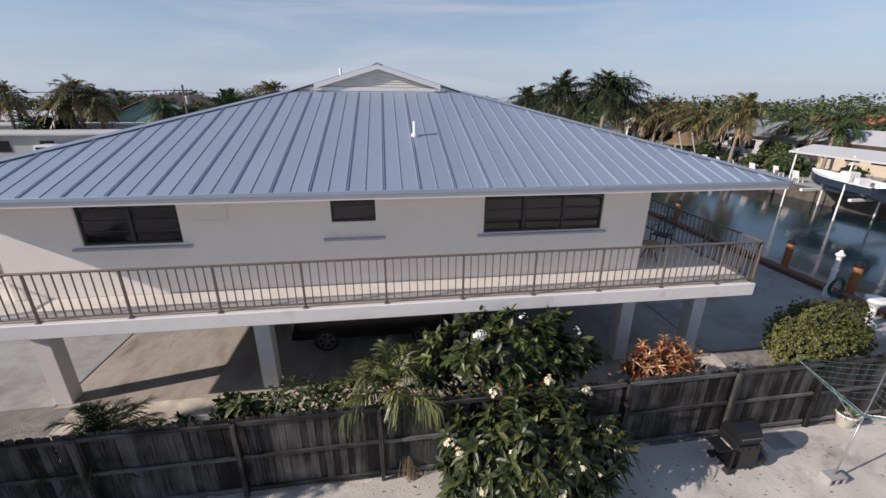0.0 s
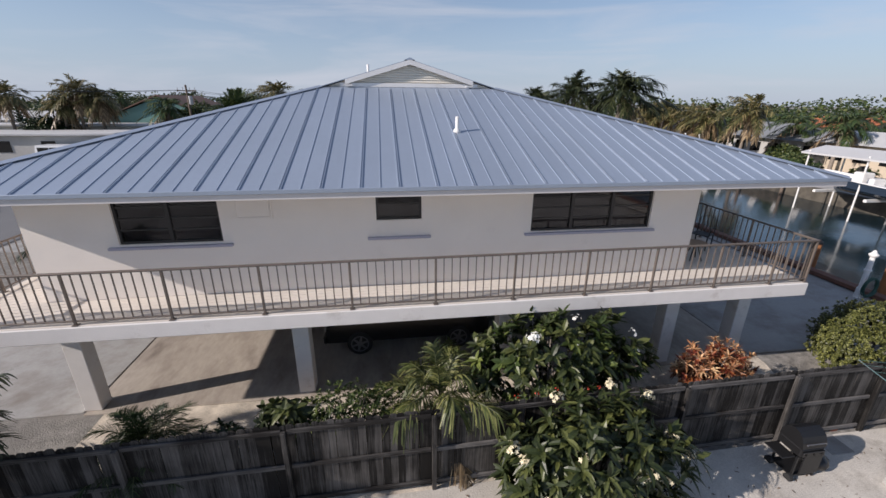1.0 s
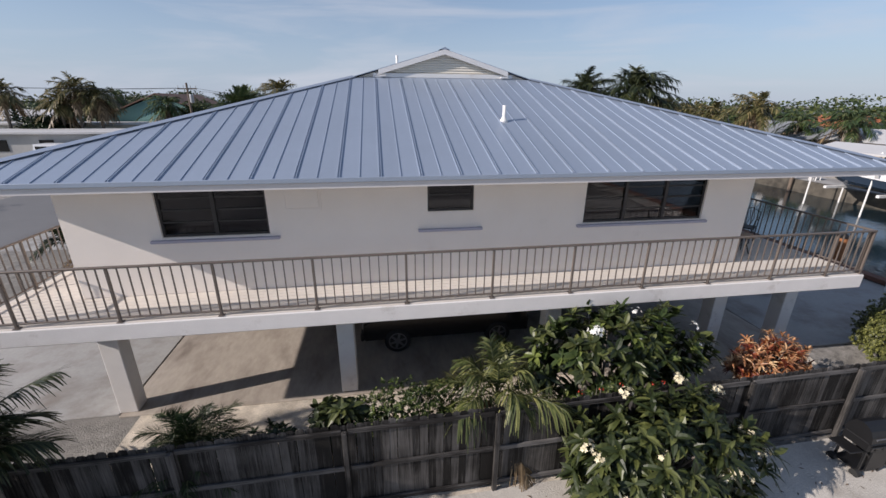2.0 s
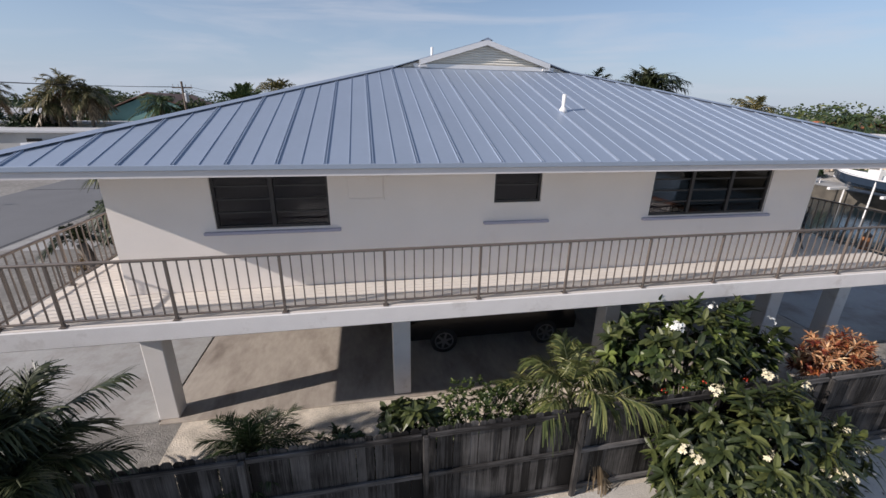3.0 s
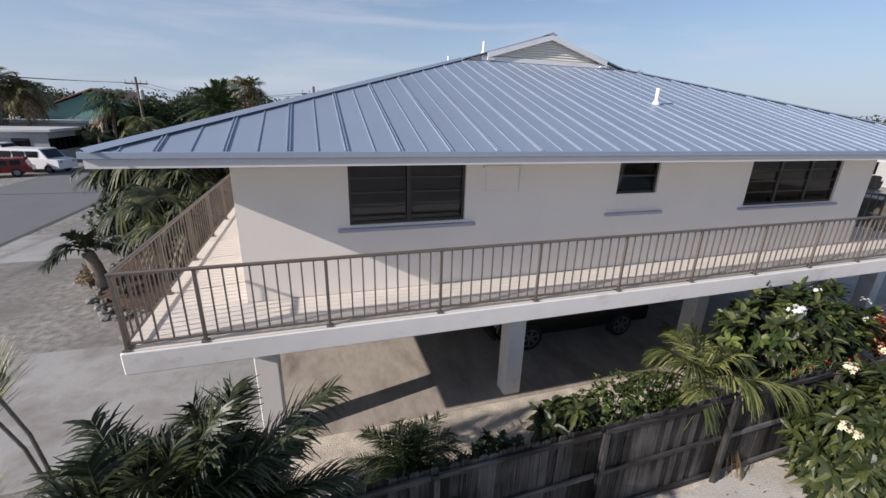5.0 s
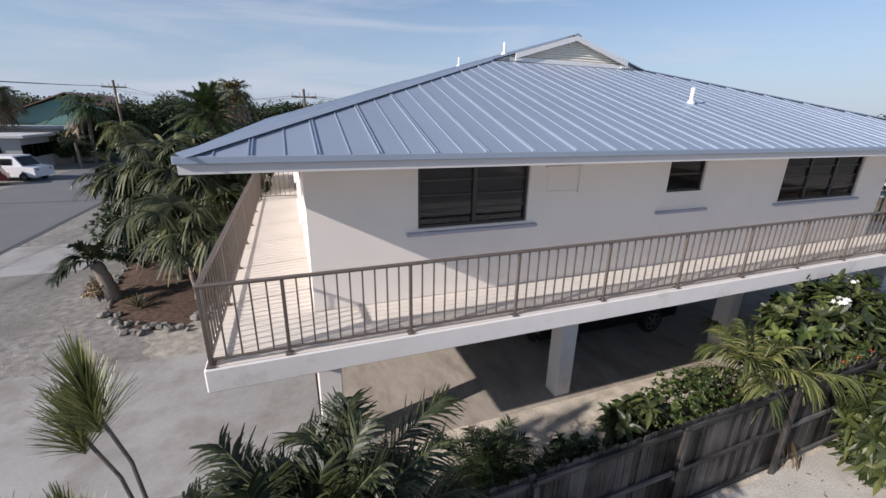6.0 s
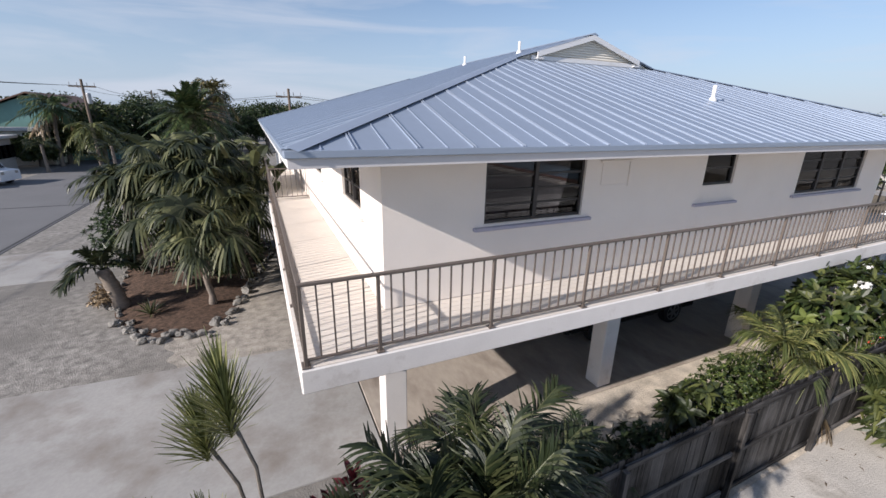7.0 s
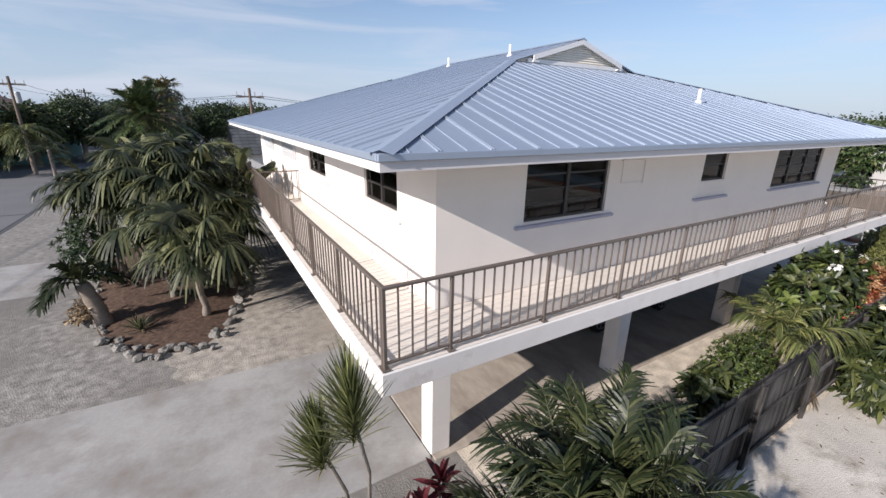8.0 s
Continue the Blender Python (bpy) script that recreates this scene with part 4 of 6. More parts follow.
shrub("croton", (6.6, -0.4, -0.1), (6.75, -0.4, 0.85), (1.0, 0.5, 0.75), 230, 13, 0.2, 0.042, LEAF_CROTON, "orange and red croton bush behind the fence", 31, mat2=LEAF_CROTON_RED)
shrub("round_bush", (12.1, 0.4, -0.1), (12.1, 0.4, 0.8), (1.55, 0.85, 1.1), 3200, 10, 0.07, 0.034, LEAF_BUSH, "rounded yellow-green bush beside the patio", 33, shell=0.72)


def cordyline(base, heads, label):
    t = thing("cordyline", base, label, "shrub")
    st, lf = Build(), Build()
    for hx, hy, hz in heads:
        st.tube([base, ((base[0] + hx) / 2, (base[1] + hy) / 2, hz * 0.55), (hx, hy, hz)], [0.02, 0.016, 0.012], 6)
        for k in range(20):
            az, el = 2.399 * k, 1.35 - 1.5 * k / 20
            d = (math.cos(az) * math.cos(el), math.sin(az) * math.cos(el), math.sin(el))
            blade(lf, (hx, hy, hz - 0.012 * k), d, rnd.uniform(0.32, 0.46), 0.085, 0.35, 0.3, 4)
    part("stem", st, BARK, t)
    part("foliage", lf, LEAF_TI, t)


cordyline((-9.15, -0.75, -0.15), [(-9.25, -0.8, 1.6), (-8.95, -0.7, 1.75), (-8.8, -0.95, 1.5), (-9.35, -0.6, 1.3)], "dark red cordyline plant beside the driveway")


def dracaena(base, heads, label):
    """Bare bent stems with tufts of narrow leaves that sweep with the wind."""
    t = thing("dracaena", base, label, "shrub")
    st, lf = Build(), Build()
    for hx, hy, hz, size in heads:
        e = Vector((hx, hy, hz - 0.28 * size))
        st.tube([base, Vector(base).lerp(e, 0.35) + Vector((0.1, 0.05, 0.1)), Vector(base).lerp(e, 0.75) + Vector((0.12, 0, 0.1)), e, (hx, hy, hz - 0.1)], [0.03, 0.024, 0.019, 0.018, 0.014], 7)
        for k in range(240):
            az, el = 2.399 * k, 1.5 - 1.05 * (k / 240) ** 0.9
            d = Vector((math.cos(az) * math.cos(el) - 0.12, math.sin(az) * math.cos(el) + 0.1, math.sin(el) + 0.35))
            strap(lf, (hx, hy, hz - 0.1 - 0.45 * size * k / 240), d, size * rnd.uniform(0.4, 0.6), 0.018, rnd.uniform(0.05, 0.3), 3)
    part("stem", st, BARK, t)
    part("foliage", lf, LEAF_YUCCA, t)


dracaena((-9.95, -0.75, -0.02), [(-10.03, -1.0, 3.62, 1.1), (-10.28, -0.8, 3.2, 0.95)], "slender dracaena with two tufts of pale leaves")
dracaena((-10.5, -1.3, -0.02), [(-10.55, -1.6, 2.75, 1.0), (-10.25, -1.35, 2.5, 0.9), (-10.9, -1.7, 2.6, 0.8)], "low dracaena with narrow pale green leaves")


# ---- fence ----
FENCE_TOP, FENCE_BOT = 1.44, -0.5


def fence_y(x):
    return -1.42 + 0.015 * x


FANG = math.atan(0.015)
RAILWOOD = weathered("weathered_rail_wood", (0.016, 0.014, 0.013), (0.24, 0.228, 0.22), (1.3, 34, 34), (0.80, 1.42))
FX0, FX1 = -8.7, 12.6
fence = thing("fence", (2, fence_y(2), YARD_Z), "weathered grey dog-ear picket fence with rails and posts", "fence")


def picket_mesh(seed):
    r = random.Random(seed)
    b = Build()
    w, h, c = 0.0695, FENCE_TOP - FENCE_BOT - 0.05 + r.uniform(-0.012, 0.012), 0.03
    out = [(-w, 0), (w, 0), (w, h - c), (w - c, h), (-w + c, h), (-w, h - c)]
    b.v = [(x, y, z) for y in (0.0, 0.018) for x, z in out]
    b.f = [tuple(range(6)), tuple(range(11, 5, -1))] + [(i, i + 6, (i + 1) % 6 + 6, (i + 1) % 6) for i in range(6)]
    return b.mesh("picket", FENCE)


pickets = [picket_mesh(i) for i in range(5)]
x = FX0
k = 0
while x < FX1:
    ob = piece("picket", pickets[k % 5], (x, fence_y(x) + rnd.uniform(0, 0.006), FENCE_BOT + 0.05 + rnd.uniform(-0.015, 0.015)), fence, FANG)
    ob.rotation_euler = (rnd.uniform(-0.004, 0.004), rnd.uniform(-0.008, 0.008), FANG)
    x += 0.141
    k += 1
POSTS = (-8.5, -5.6, -2.89, -0.17, 2.5, 5.17, 7.83, 10.15, 12.5)
pb = Build()
pb.box(-0.042, 0.042, -0.085, 0.0, 0, 1.87, c=0.006)
post_me = pb.mesh("fence_post", FENCE)
for px in POSTS:
    piece("fence_post", post_me, (px, fence_y(px) - 0.04, FENCE_BOT - 0.02), fence, FANG)
for z, hgt in ((1.27, 0.09), (0.46, 0.09), (-0.38, 0.09)):
    for a, c in zip(POSTS, POSTS[1:]):
        L = math.hypot(c - a, fence_y(c) - fence_y(a))
        rb = Build()
        rb.box(0.052, L - 0.052, -0.04, 0.0, 0, hgt, c=0.005)
        piece("fence_rail", rb.mesh("fence_rail", RAILWOOD), (a, fence_y(a) - 0.002, z + rnd.uniform(-0.01, 0.01)), fence, FANG)


# ---- planter island beside the road ----
MULCH = material("bark_mulch", (0.10, 0.062, 0.042), 0.95, vary=0.95, scale=9, fine=34, bump=1.0, bump_scale=40)
ROCK = material("coral_rock", (0.25, 0.238, 0.215), 0.9, vary=0.4, scale=4, bump=0.8, bump_scale=16, rand=0.2)


def island_radius(a):
    return 1.0 + 0.06 * math.sin(3 * a) + 0.04 * math.sin(5 * a + 1)


PCX, PCY, PRX, PRY = -12.15, 13.4, 2.45, 6.0
m = Build()
ring = []
for i in range(40):
    a = 2 * math.pi * i / 40
    k = island_radius(a)
    ring.append((PCX + PRX * k * math.cos(a), PCY + PRY * k * math.sin(a)))
for s0, s1, z0, z1 in ((1.0, 0.7, 0.01, 0.12), (0.7, 0.35, 0.12, 0.18), (0.35, 0.0, 0.18, 0.2)):
    rows = []
    for s, z in ((s0, z0), (s1, z1)):
        rows.append([(PCX + (x - PCX) * s, PCY + (y - PCY) * s, z + 0.02 * noise.noise(Vector((x, y, s)))) for x, y in ring + ring[:1]])
    m.grid(rows)
bed = thing("planting_bed", (PCX, PCY, 0), "mulched planting bed edged with coral rocks", "garden bed")
part("mulch", m, MULCH, bed, "reddish brown bark mulch", smooth=True)


def rock_mesh(seed):
    bm = bmesh.new()
    bmesh.ops.create_icosphere(bm, subdivisions=2, radius=1.0)
    for v in bm.verts:
        v.co *= 1 + 0.6 * noise.noise(v.co * 1.4 + Vector((seed * 3.1, 0, 0))) + 0.35 * noise.noise(v.co * 4 + Vector((0, seed, 0)))
        v.co.z *= 0.75
    me = bpy.data.meshes.new("rock")
    bm.to_mesh(me)
    bm.free()
    me.materials.append(ROCK)
    return me


rock_meshes = [rock_mesh(i) for i in range(6)]
for i in range(120):
    a = 2 * math.pi * i / 120 + rnd.uniform(-0.02, 0.02)
    k = island_radius(a) * rnd.uniform(0.95, 1.07)
    s = rnd.uniform(0.05, 0.13)
    ob = piece("rock", rock_meshes[i % 6], (PCX + PRX * k * math.cos(a), PCY + PRY * k * math.sin(a), 0.04 + s * 0.3), bed, rnd.uniform(0, 6))
    ob.scale = (s * rnd.uniform(0.9, 1.4), s, s)

for x, y, h, n, r in ((-11.35, 8.95, 2.2, 15, 1.1), (-12.2, 10.7, 2.5, 13, 1.05), (-11.5, 11.4, 3.2, 15, 1.1), (-10.5, 10.9, 2.5, 13, 1.05), (-12.5, 12.4, 3.9, 15, 1.1), (-11.2, 12.6, 3.9, 15, 1.1), (-13.7, 13.2, 3.2, 13, 1.05), (-10.1, 13.0, 3.2, 14, 1.05), (-11.9, 14.6, 4.2, 15, 1.1), (-13.3, 15.4, 3.8, 13, 1.05), (-10.2, 15.4, 3.8, 13, 1.05)):
    fan_palm("thatch_palm", (x, y, 0.1), h, "thatch palm with drooping grey-green fan leaves in the bed", n, r * 0.86, 0.85, group="thatch palms in the planting bed")
feather_palm("bottle_palm", (-13.84, 9.8, 0.08), 1.2, "small palm with a stout grey trunk in the bed", 8, 1.5, 0.46, 0.06, 0.19, lean=(-0.25, 0.0), mat=LEAF_PALM_DARK, droop=(0.45, 0.8), count=46, up=(0.65, 1.4), hang=0.35, split=True)
feather_palm("spindle_palm", (-14.0, 13.2, 0.08), 3.4, "feathery palm at the back of the bed", 14, 1.5, 0.5, 0.06, 0.13, mat=LEAF_PALM_DARK, droop=(0.3, 0.75), count=26, up=(0.1, 1.2))


def paddle_plant(base, n, height, label):
    """A clump of tall stems with big paddle leaves."""
    t = thing("bird_of_paradise", base, label, "plant")
    st, lf = Build(), Build()
    for i in range(n):
        az = rnd.uniform(0, 6.28)
        r = rnd.uniform(0.3, 1.3)
        h = height * rnd.uniform(0.65, 1.0)
        e = Vector((base[0] + r * math.cos(az), base[1] + r * math.sin(az), base[2] + h))
        st.tube([base, (base[0] + 0.3 * r * math.cos(az), base[1] + 0.3 * r * math.sin(az), base[2] + h * 0.55), e], [0.035, 0.025, 0.012], 5)
        blade(lf, e, (math.cos(az) * 0.6, math.sin(az) * 0.6, rnd.uniform(0.5, 1.2)), rnd.uniform(0.8, 1.15), rnd.uniform(0.28, 0.38), 0.35, 0.35, 6, face=Vector((rnd.uniform(-1, 1), rnd.uniform(-1, 1), 0.6)))
    part("stem", st, STALK, t)
    part("foliage", lf, LEAF_FAN, t)


paddle_plant((-10.0, 12.9, 0.1), 26, 4.1, "clump of tall paddle-leaved plants beside the walkway")
paddle_plant((-12.2, 14.2, 0.1), 20, 4.6, "tall paddle-leaved plants at the back of the bed")
shrub("rust_shrub", (-14.25, 9.95, 0.02), (-14.25, 9.95, 0.38), (0.42, 0.45, 0.42), 90, 9, 0.12, 0.04, LEAF_DRY, "rusty brown low shrub beside the rocks", 41)
shrub("hedge_shrub", (-14.3, 13.6, 0), (-14.35, 13.4, 1.35), (0.85, 2.0, 1.5), 420, 9, 0.16, 0.06, LEAF_DARK, "dense green shrub on the road side of the bed", 42)
shrub("under_shrub", (-11.2, 11.5, 0.1), (-11.3, 12.5, 0.8), (1.6, 2.6, 0.8), 120, 9, 0.2, 0.07, LEAF_DARK, "dark undergrowth beneath the thatch palms", 43)
t_ag = thing("agave", (-12.9, 8.75, 0.08), "grey-green spiky agave rosette in the mulch", "plant")
ag = Build()
for k in range(26):
    az, el = 2.399 * k, 1.3 - 1.1 * k / 26
    blade(ag, (-12.9, 8.75, 0.1), (math.cos(az) * math.cos(el), math.sin(az) * math.cos(el), math.sin(el)), rnd.uniform(0.45, 0.65), 0.05, 0.15, 0.5, 3)
part("foliage", ag, LEAF_FAN, t_ag)


# ---- the near yard: grill, clothes dryer, pot, paver ----
bbq = thing("barbecue", (7.5, -2.05, YARD_Z), "black gas grill with a closed domed lid on the sand", "grill")
gx, gy, gz = 7.5, -2.05, YARD_Z
h = Build()
rows = []
for i in range(9):
    a = math.pi * i / 8
    rows.append([(gx + sx, gy - 0.02 + 0.25 * math.cos(a), gz + 0.84 + 0.34 * math.sin(a)) for sx in (-0.28, -0.26, 0.26, 0.28)])
h.grid(rows)
for sx in (-0.28, 0.28):
    h.face(*[(gx + sx, gy - 0.02 + 0.25 * math.cos(math.pi * i / 8), gz + 0.84 + 0.34 * math.sin(math.pi * i / 8)) for i in range(9)])
lid = part("lid", h, BLACK, bbq, "domed black lid")
hb = Build()
hb.tube([(gx - 0.22, gy - 0.3, gz + 0.95), (gx - 0.22, gy - 0.28, gz + 0.96), (gx + 0.22, gy - 0.28, gz + 0.96), (gx + 0.22, gy - 0.3, gz + 0.95)], 0.012, 7)
part("handle", hb, CHROME, lid, "chrome handle")
part("firebox", boxed(gx - 0.28, gx + 0.28, gy - 0.27, gy + 0.23, gz + 0.62, gz + 0.838, c=0.03), BLACK, bbq)
part("control_panel", boxed(gx - 0.26, gx + 0.26, gy - 0.3, gy - 0.272, gz + 0.66, gz + 0.78, c=0.008), BLACK, bbq)
for k in (-0.18, 0.0, 0.18):
    kb = Build()
    kb.tube([(gx + k, gy - 0.3, gz + 0.72), (gx + k, gy - 0.285, gz + 0.72)], 0.025, 10)
    part("knob", kb, CHROME, bbq, "chrome knob")
for s in (-1,):
    part("side_shelf", boxed(gx + min(s * 0.3, s * 0.62), gx + max(s * 0.3, s * 0.62), gy - 0.22, gy + 0.2, gz + 0.6, gz + 0.63, c=0.01), BLACK, bbq)
part("cabinet_panel", boxed(gx - 0.1, gx + 0.34, gy - 0.25, gy - 0.22, gz + 0.12, gz + 0.62, c=0.006), BLACK, bbq)
for sx in (-0.26, 0.26):
    for sy in (-0.23, 0.2):
        part("leg", boxed(gx + sx - 0.018, gx + sx + 0.018, gy + sy - 0.018, gy + sy + 0.018, gz + 0.02, gz + 0.62), BLACK, bbq)
part("bottom_shelf", boxed(gx - 0.28, gx + 0.28, gy - 0.24, gy + 0.22, gz + 0.1, gz + 0.125), BLACK, bbq)
for sy in (-0.24, 0.21):
    wb = Build()
    wb.tube([(gx - 0.36, gy + sy, gz + 0.085), (gx - 0.28, gy + sy, gz + 0.085)], 0.085, 14)
    part("wheel", wb, RUBBER, bbq)

BAG = material("black_plastic_bag", (0.012, 0.012, 0.013), 0.3, vary=0.1, bump=0.8, bump_scale=9)
bb = Build()
bag_rows = []
for i in range(8):
    z = i / 7
    rr = (0.24 + 0.06 * math.sin(3 * z)) * math.sin(math.pi * (0.12 + 0.86 * z)) ** 0.5 + 0.01
    bag_rows.append([(8.02 + rr * (1 + 0.15 * math.sin(5 * a)) * math.cos(a), -1.98 + rr * (1 + 0.12 * math.sin(4 * a + 1)) * math.sin(a), gz + 0.42 * z) for a in [2 * math.pi * j / 16 for j in range(17)]])
bb.grid(bag_rows)
solid("rubbish_bag", bb, BAG, "black plastic bag beside the grill", "bag", smooth=True, origin=(8.02, -1.98, gz))
solid("paver", boxed(8.75, 9.33, -1.92, -1.36, gz - 0.02, gz + 0.06, c=0.012), CONCRETE, "pale concrete paver on the sand", "paver")
TERRA = material("brick_red", (0.28, 0.10, 0.06), 0.85, vary=0.2, bump=0.3)
solid("brick_block", boxed(9.45, 9.65, -1.28, -1.16, gz - 0.01, gz + 0.15, c=0.015), TERRA, "small red brick standing on the sand", "brick")

pot = thing("flower_pot", (11.2, -1.4, gz), "cream plastic pot with a dry yellow-green plant", "flower pot")
pb2 = Build()
pb2.lathe(11.2, -1.4, [(0.15, gz - 0.01), (0.21, gz + 0.33), (0.235, gz + 0.34), (0.235, gz + 0.38), (0.205, gz + 0.38), (0.2, gz + 0.33), (0.01, gz + 0.32)], 20)
part("pot", pb2, CREAMTRIM, pot, smooth=True)
pl = Build()
for k in range(130):
    az, el = 2.399 * k, rnd.uniform(0.3, 1.5)
    strap(pl, (11.2 + 0.1 * math.cos(az), -1.4 + 0.1 * math.sin(az), gz + 0.32), (math.cos(az) * math.cos(el), math.sin(az) * math.cos(el), math.sin(el)), rnd.uniform(0.15, 0.33), 0.018, 0.3, 2)
part("plant", pl, LEAF_YELLOW, pot)

GALV = material("galvanised_tube", (0.45, 0.46, 0.47), 0.45, 0.7, vary=0.1, bump=0.05)
LINE = material("green_line", (0.10, 0.22, 0.20), 0.6, vary=0.1, bump=0)
cx, cy, cz = 9.27, -2.75, YARD_Z
dry = thing("clothes_dryer", (cx, cy, cz), "rotary clothes dryer standing in a concrete block", "clothes dryer")
blk = Build()
pierced(blk, (cx - 0.2, cx + 0.2), (cz, cz + 0.2), [(cx - 0.16, cx - 0.02, cz + 0.035, cz + 0.165), (cx + 0.02, cx + 0.16, cz + 0.035, cz + 0.165)], lambda u, v, d: (u, cy - 0.12 + d, v), 0.24)
part("block_base", blk, CONCRETE, dry, "hollow concrete block")
HUB = Vector((cx + 0.12, cy + 0.02, cz + 1.75))
pp = Build()
pp.tube([(cx, cy, cz + 0.02), tuple(HUB + Vector((0, 0, 0.1)))], 0.017, 10)
part("pole", pp, GALV, dry, smooth=True)
ends = []
for k in range(4):
    a = 0.5 + k * math.pi / 2
    e = HUB + Vector((math.cos(a) * 1.25, math.sin(a) * 1.25, 0.62))
    ends.append(e)
    ab = Build()
    ab.tube([HUB, e], 0.009, 7)
    part("arm", ab, GALV, dry)
    sb = Build()
    sb.tube([HUB - Vector((0, 0, 0.35)), HUB.lerp(e, 0.45)], 0.008, 6)
    part("strut", sb, GALV, dry)
ln = Build()
for s in (0.3, 0.42, 0.54, 0.66, 0.78, 0.9, 1.0):
    for k in range(4):
        p, q = HUB.lerp(ends[k], s), HUB.lerp(ends[(k + 1) % 4], s)
        ln.tube([p, p.lerp(q, 0.5) - Vector((0, 0, 0.03)), q], 0.003, 4, caps=False)
part("line", ln, LINE, dry, "thin green clothes lines")
DEBRIS = material("leaf_litter", (0.13, 0.085, 0.05), 0.9, vary=0.4, bump=0.2, island=0.3)
db = Build()
for i in range(420):
    x, y = rnd.uniform(-4.5, 12), rnd.uniform(-5.5, -1.7)
    a = rnd.uniform(0, 6.28)
    blade(db, (x, y, ground_z(x, y) + 0.04), (math.cos(a), math.sin(a), 0.15), rnd.uniform(0.03, 0.12), rnd.uniform(0.015, 0.035), 0.2, 0.3, 2)
solid("leaf_litter", db, DEBRIS, "fallen dry leaves scattered on the pale sand", "leaves", "stuff")
SAND = material("pale_sand", (0.57, 0.533, 0.474), 0.95, vary=0.28, scale=0.9, fine=34, bump=0.7, bump_scale=30, stain=(0.30, 0.265, 0.22), stain_scale=1.1, stain_at=(0.52, 0.72))
ys = Build()
xs_ = [-8.4 + 0.5 * i for i in range(53)]
ys.grid([[(x, fence_y(x) - 0.1 - j * 0.45, ground_z(x, fence_y(x) - 0.1 - j * 0.45) + 0.03) for x in xs_] for j in range(44)][::-1])
solid("sand", ys, SAND, "pale sandy yard on the near side of the fence", "ground", "structure", smooth=True)

# ---- car in the carport ----
car = thing("car", (-0.35, 3.5, 0.034), "black sport utility car parked nose first under the house", "car")
CX, CY, CZ = -0.35, 3.55, 0.034
body = Build()
half = 0.9
prof = [(-2.35, 0.42), (-2.4, 0.62), (-2.36, 0.88), (-2.2, 0.98), (-1.35, 1.06), (-1.15, 1.08), (1.9, 1.08), (2.2, 1.05), (2.32, 0.75), (2.3, 0.42)]
rows = []
for w, ins in ((-half, 0.06), (-half + 0.05, 0.0), (half - 0.05, 0.0), (half, 0.06)):
    rows.append([(CX + x * (1 - 0.01 * (ins > 0)), CY + w, CZ + z - (0.02 if ins and z > 0.9 else 0)) for x, z in prof + prof[:1]])
body.grid(rows)
body.face(*rows[0][:-1])
body.face(*reversed(rows[-1][:-1]))
part("body", body, CARPAINT, car, smooth=False)
cab = Build()
cp = [(-1.25, 1.07), (-0.55, 1.66), (-0.3, 1.72), (1.75, 1.7), (2.15, 1.07)]
rows = [[(CX + x, CY + w * (1 - 0.16 * (z - 1.07) / 0.65), CZ + z) for x, z in cp + cp[:1]] for w in (-0.86, 0.86)]
cab.grid(rows)
cab.face(*rows[0][:-1])
cab.face(*reversed(rows[1][:-1]))
part("cabin", cab, CARPAINT, car)
TINTED = material("tinted_glass", (0.01, 0.011, 0.012), 0.05, vary=0.02, bump=0)
for x0, x1, x0t, x1t in ((-0.95, 0.05, -0.5, 0.05), (0.12, 1.0, 0.12, 1.0), (1.07, 1.9, 1.07, 1.7)):
    wv = Build()
    wv.face(*[(CX + x, CY - 0.868 * (1 - 0.16 * (z - 1.07) / 0.65) - 0.006, CZ + z) for x, z in ((x0, 1.12), (x1, 1.12), (x1t, 1.62), (x0t, 1.62))])
    part("window", wv, TINTED, car)
for sx in (-1.45, 1.4):
    for sy in (-0.82, 0.82):
        ty = Build()
        ty.tube([(CX + sx, CY + sy - 0.11, CZ + 0.36), (CX + sx, CY + sy - 0.09, CZ + 0.36), (CX + sx, CY + sy + 0.09, CZ + 0.36), (CX + sx, CY + sy + 0.11, CZ + 0.36)], [0.32, 0.36, 0.36, 0.32], 24)
        wh = part("wheel", ty, RUBBER, car, smooth=False)
        fy = CY + sy + (-0.115 if sy < 0 else 0.115)
        dd = -1 if sy < 0 else 1
        rb = Build()
        rb.tube([(CX + sx, fy - 0.004 * dd, CZ + 0.36), (CX + sx, fy + 0.004 * dd, CZ + 0.36)], 0.07, 14)
        for k in range(6):
            a = k * math.pi / 3 + 0.3
            c1, s1 = math.cos(a), math.sin(a)
            o = 0.028
            q = [(CX + sx + r * c1 - g * s1, CZ + 0.36 + r * s1 + g * c1) for r, g in ((0.05, -o * 1.4), (0.225, -o), (0.225, o), (0.05, o * 1.4))]
            rb.face(*[(x, fy + 0.002 * dd, z) for x, z in q])
        n = 24
        rb.grid([[(CX + sx + r * math.cos(2 * math.pi * i / n), fy + y_ * dd, CZ + 0.36 + r * math.sin(2 * math.pi * i / n)) for i in range(n + 1)] for r, y_ in ((0.215, -0.01), (0.225, 0.004), (0.255, 0.004))])
        part("rim", rb, CHROME, wh, "silver alloy rim")
LAMP = material("lamp_glass", (0.35, 0.33, 0.3), 0.15, vary=0.05, bump=0)
for sy in (-0.66, 0.66):
    part("headlight", boxed(CX - 2.41, CX - 2.33, CY + sy - 0.16, CY + sy + 0.16, CZ + 0.72, CZ + 0.88, c=0.02), LAMP, car)
part("bumper", boxed(CX - 2.46, CX - 2.36, CY - 0.85, CY + 0.85, CZ + 0.36, CZ + 0.6, c=0.03), BLACK, car)
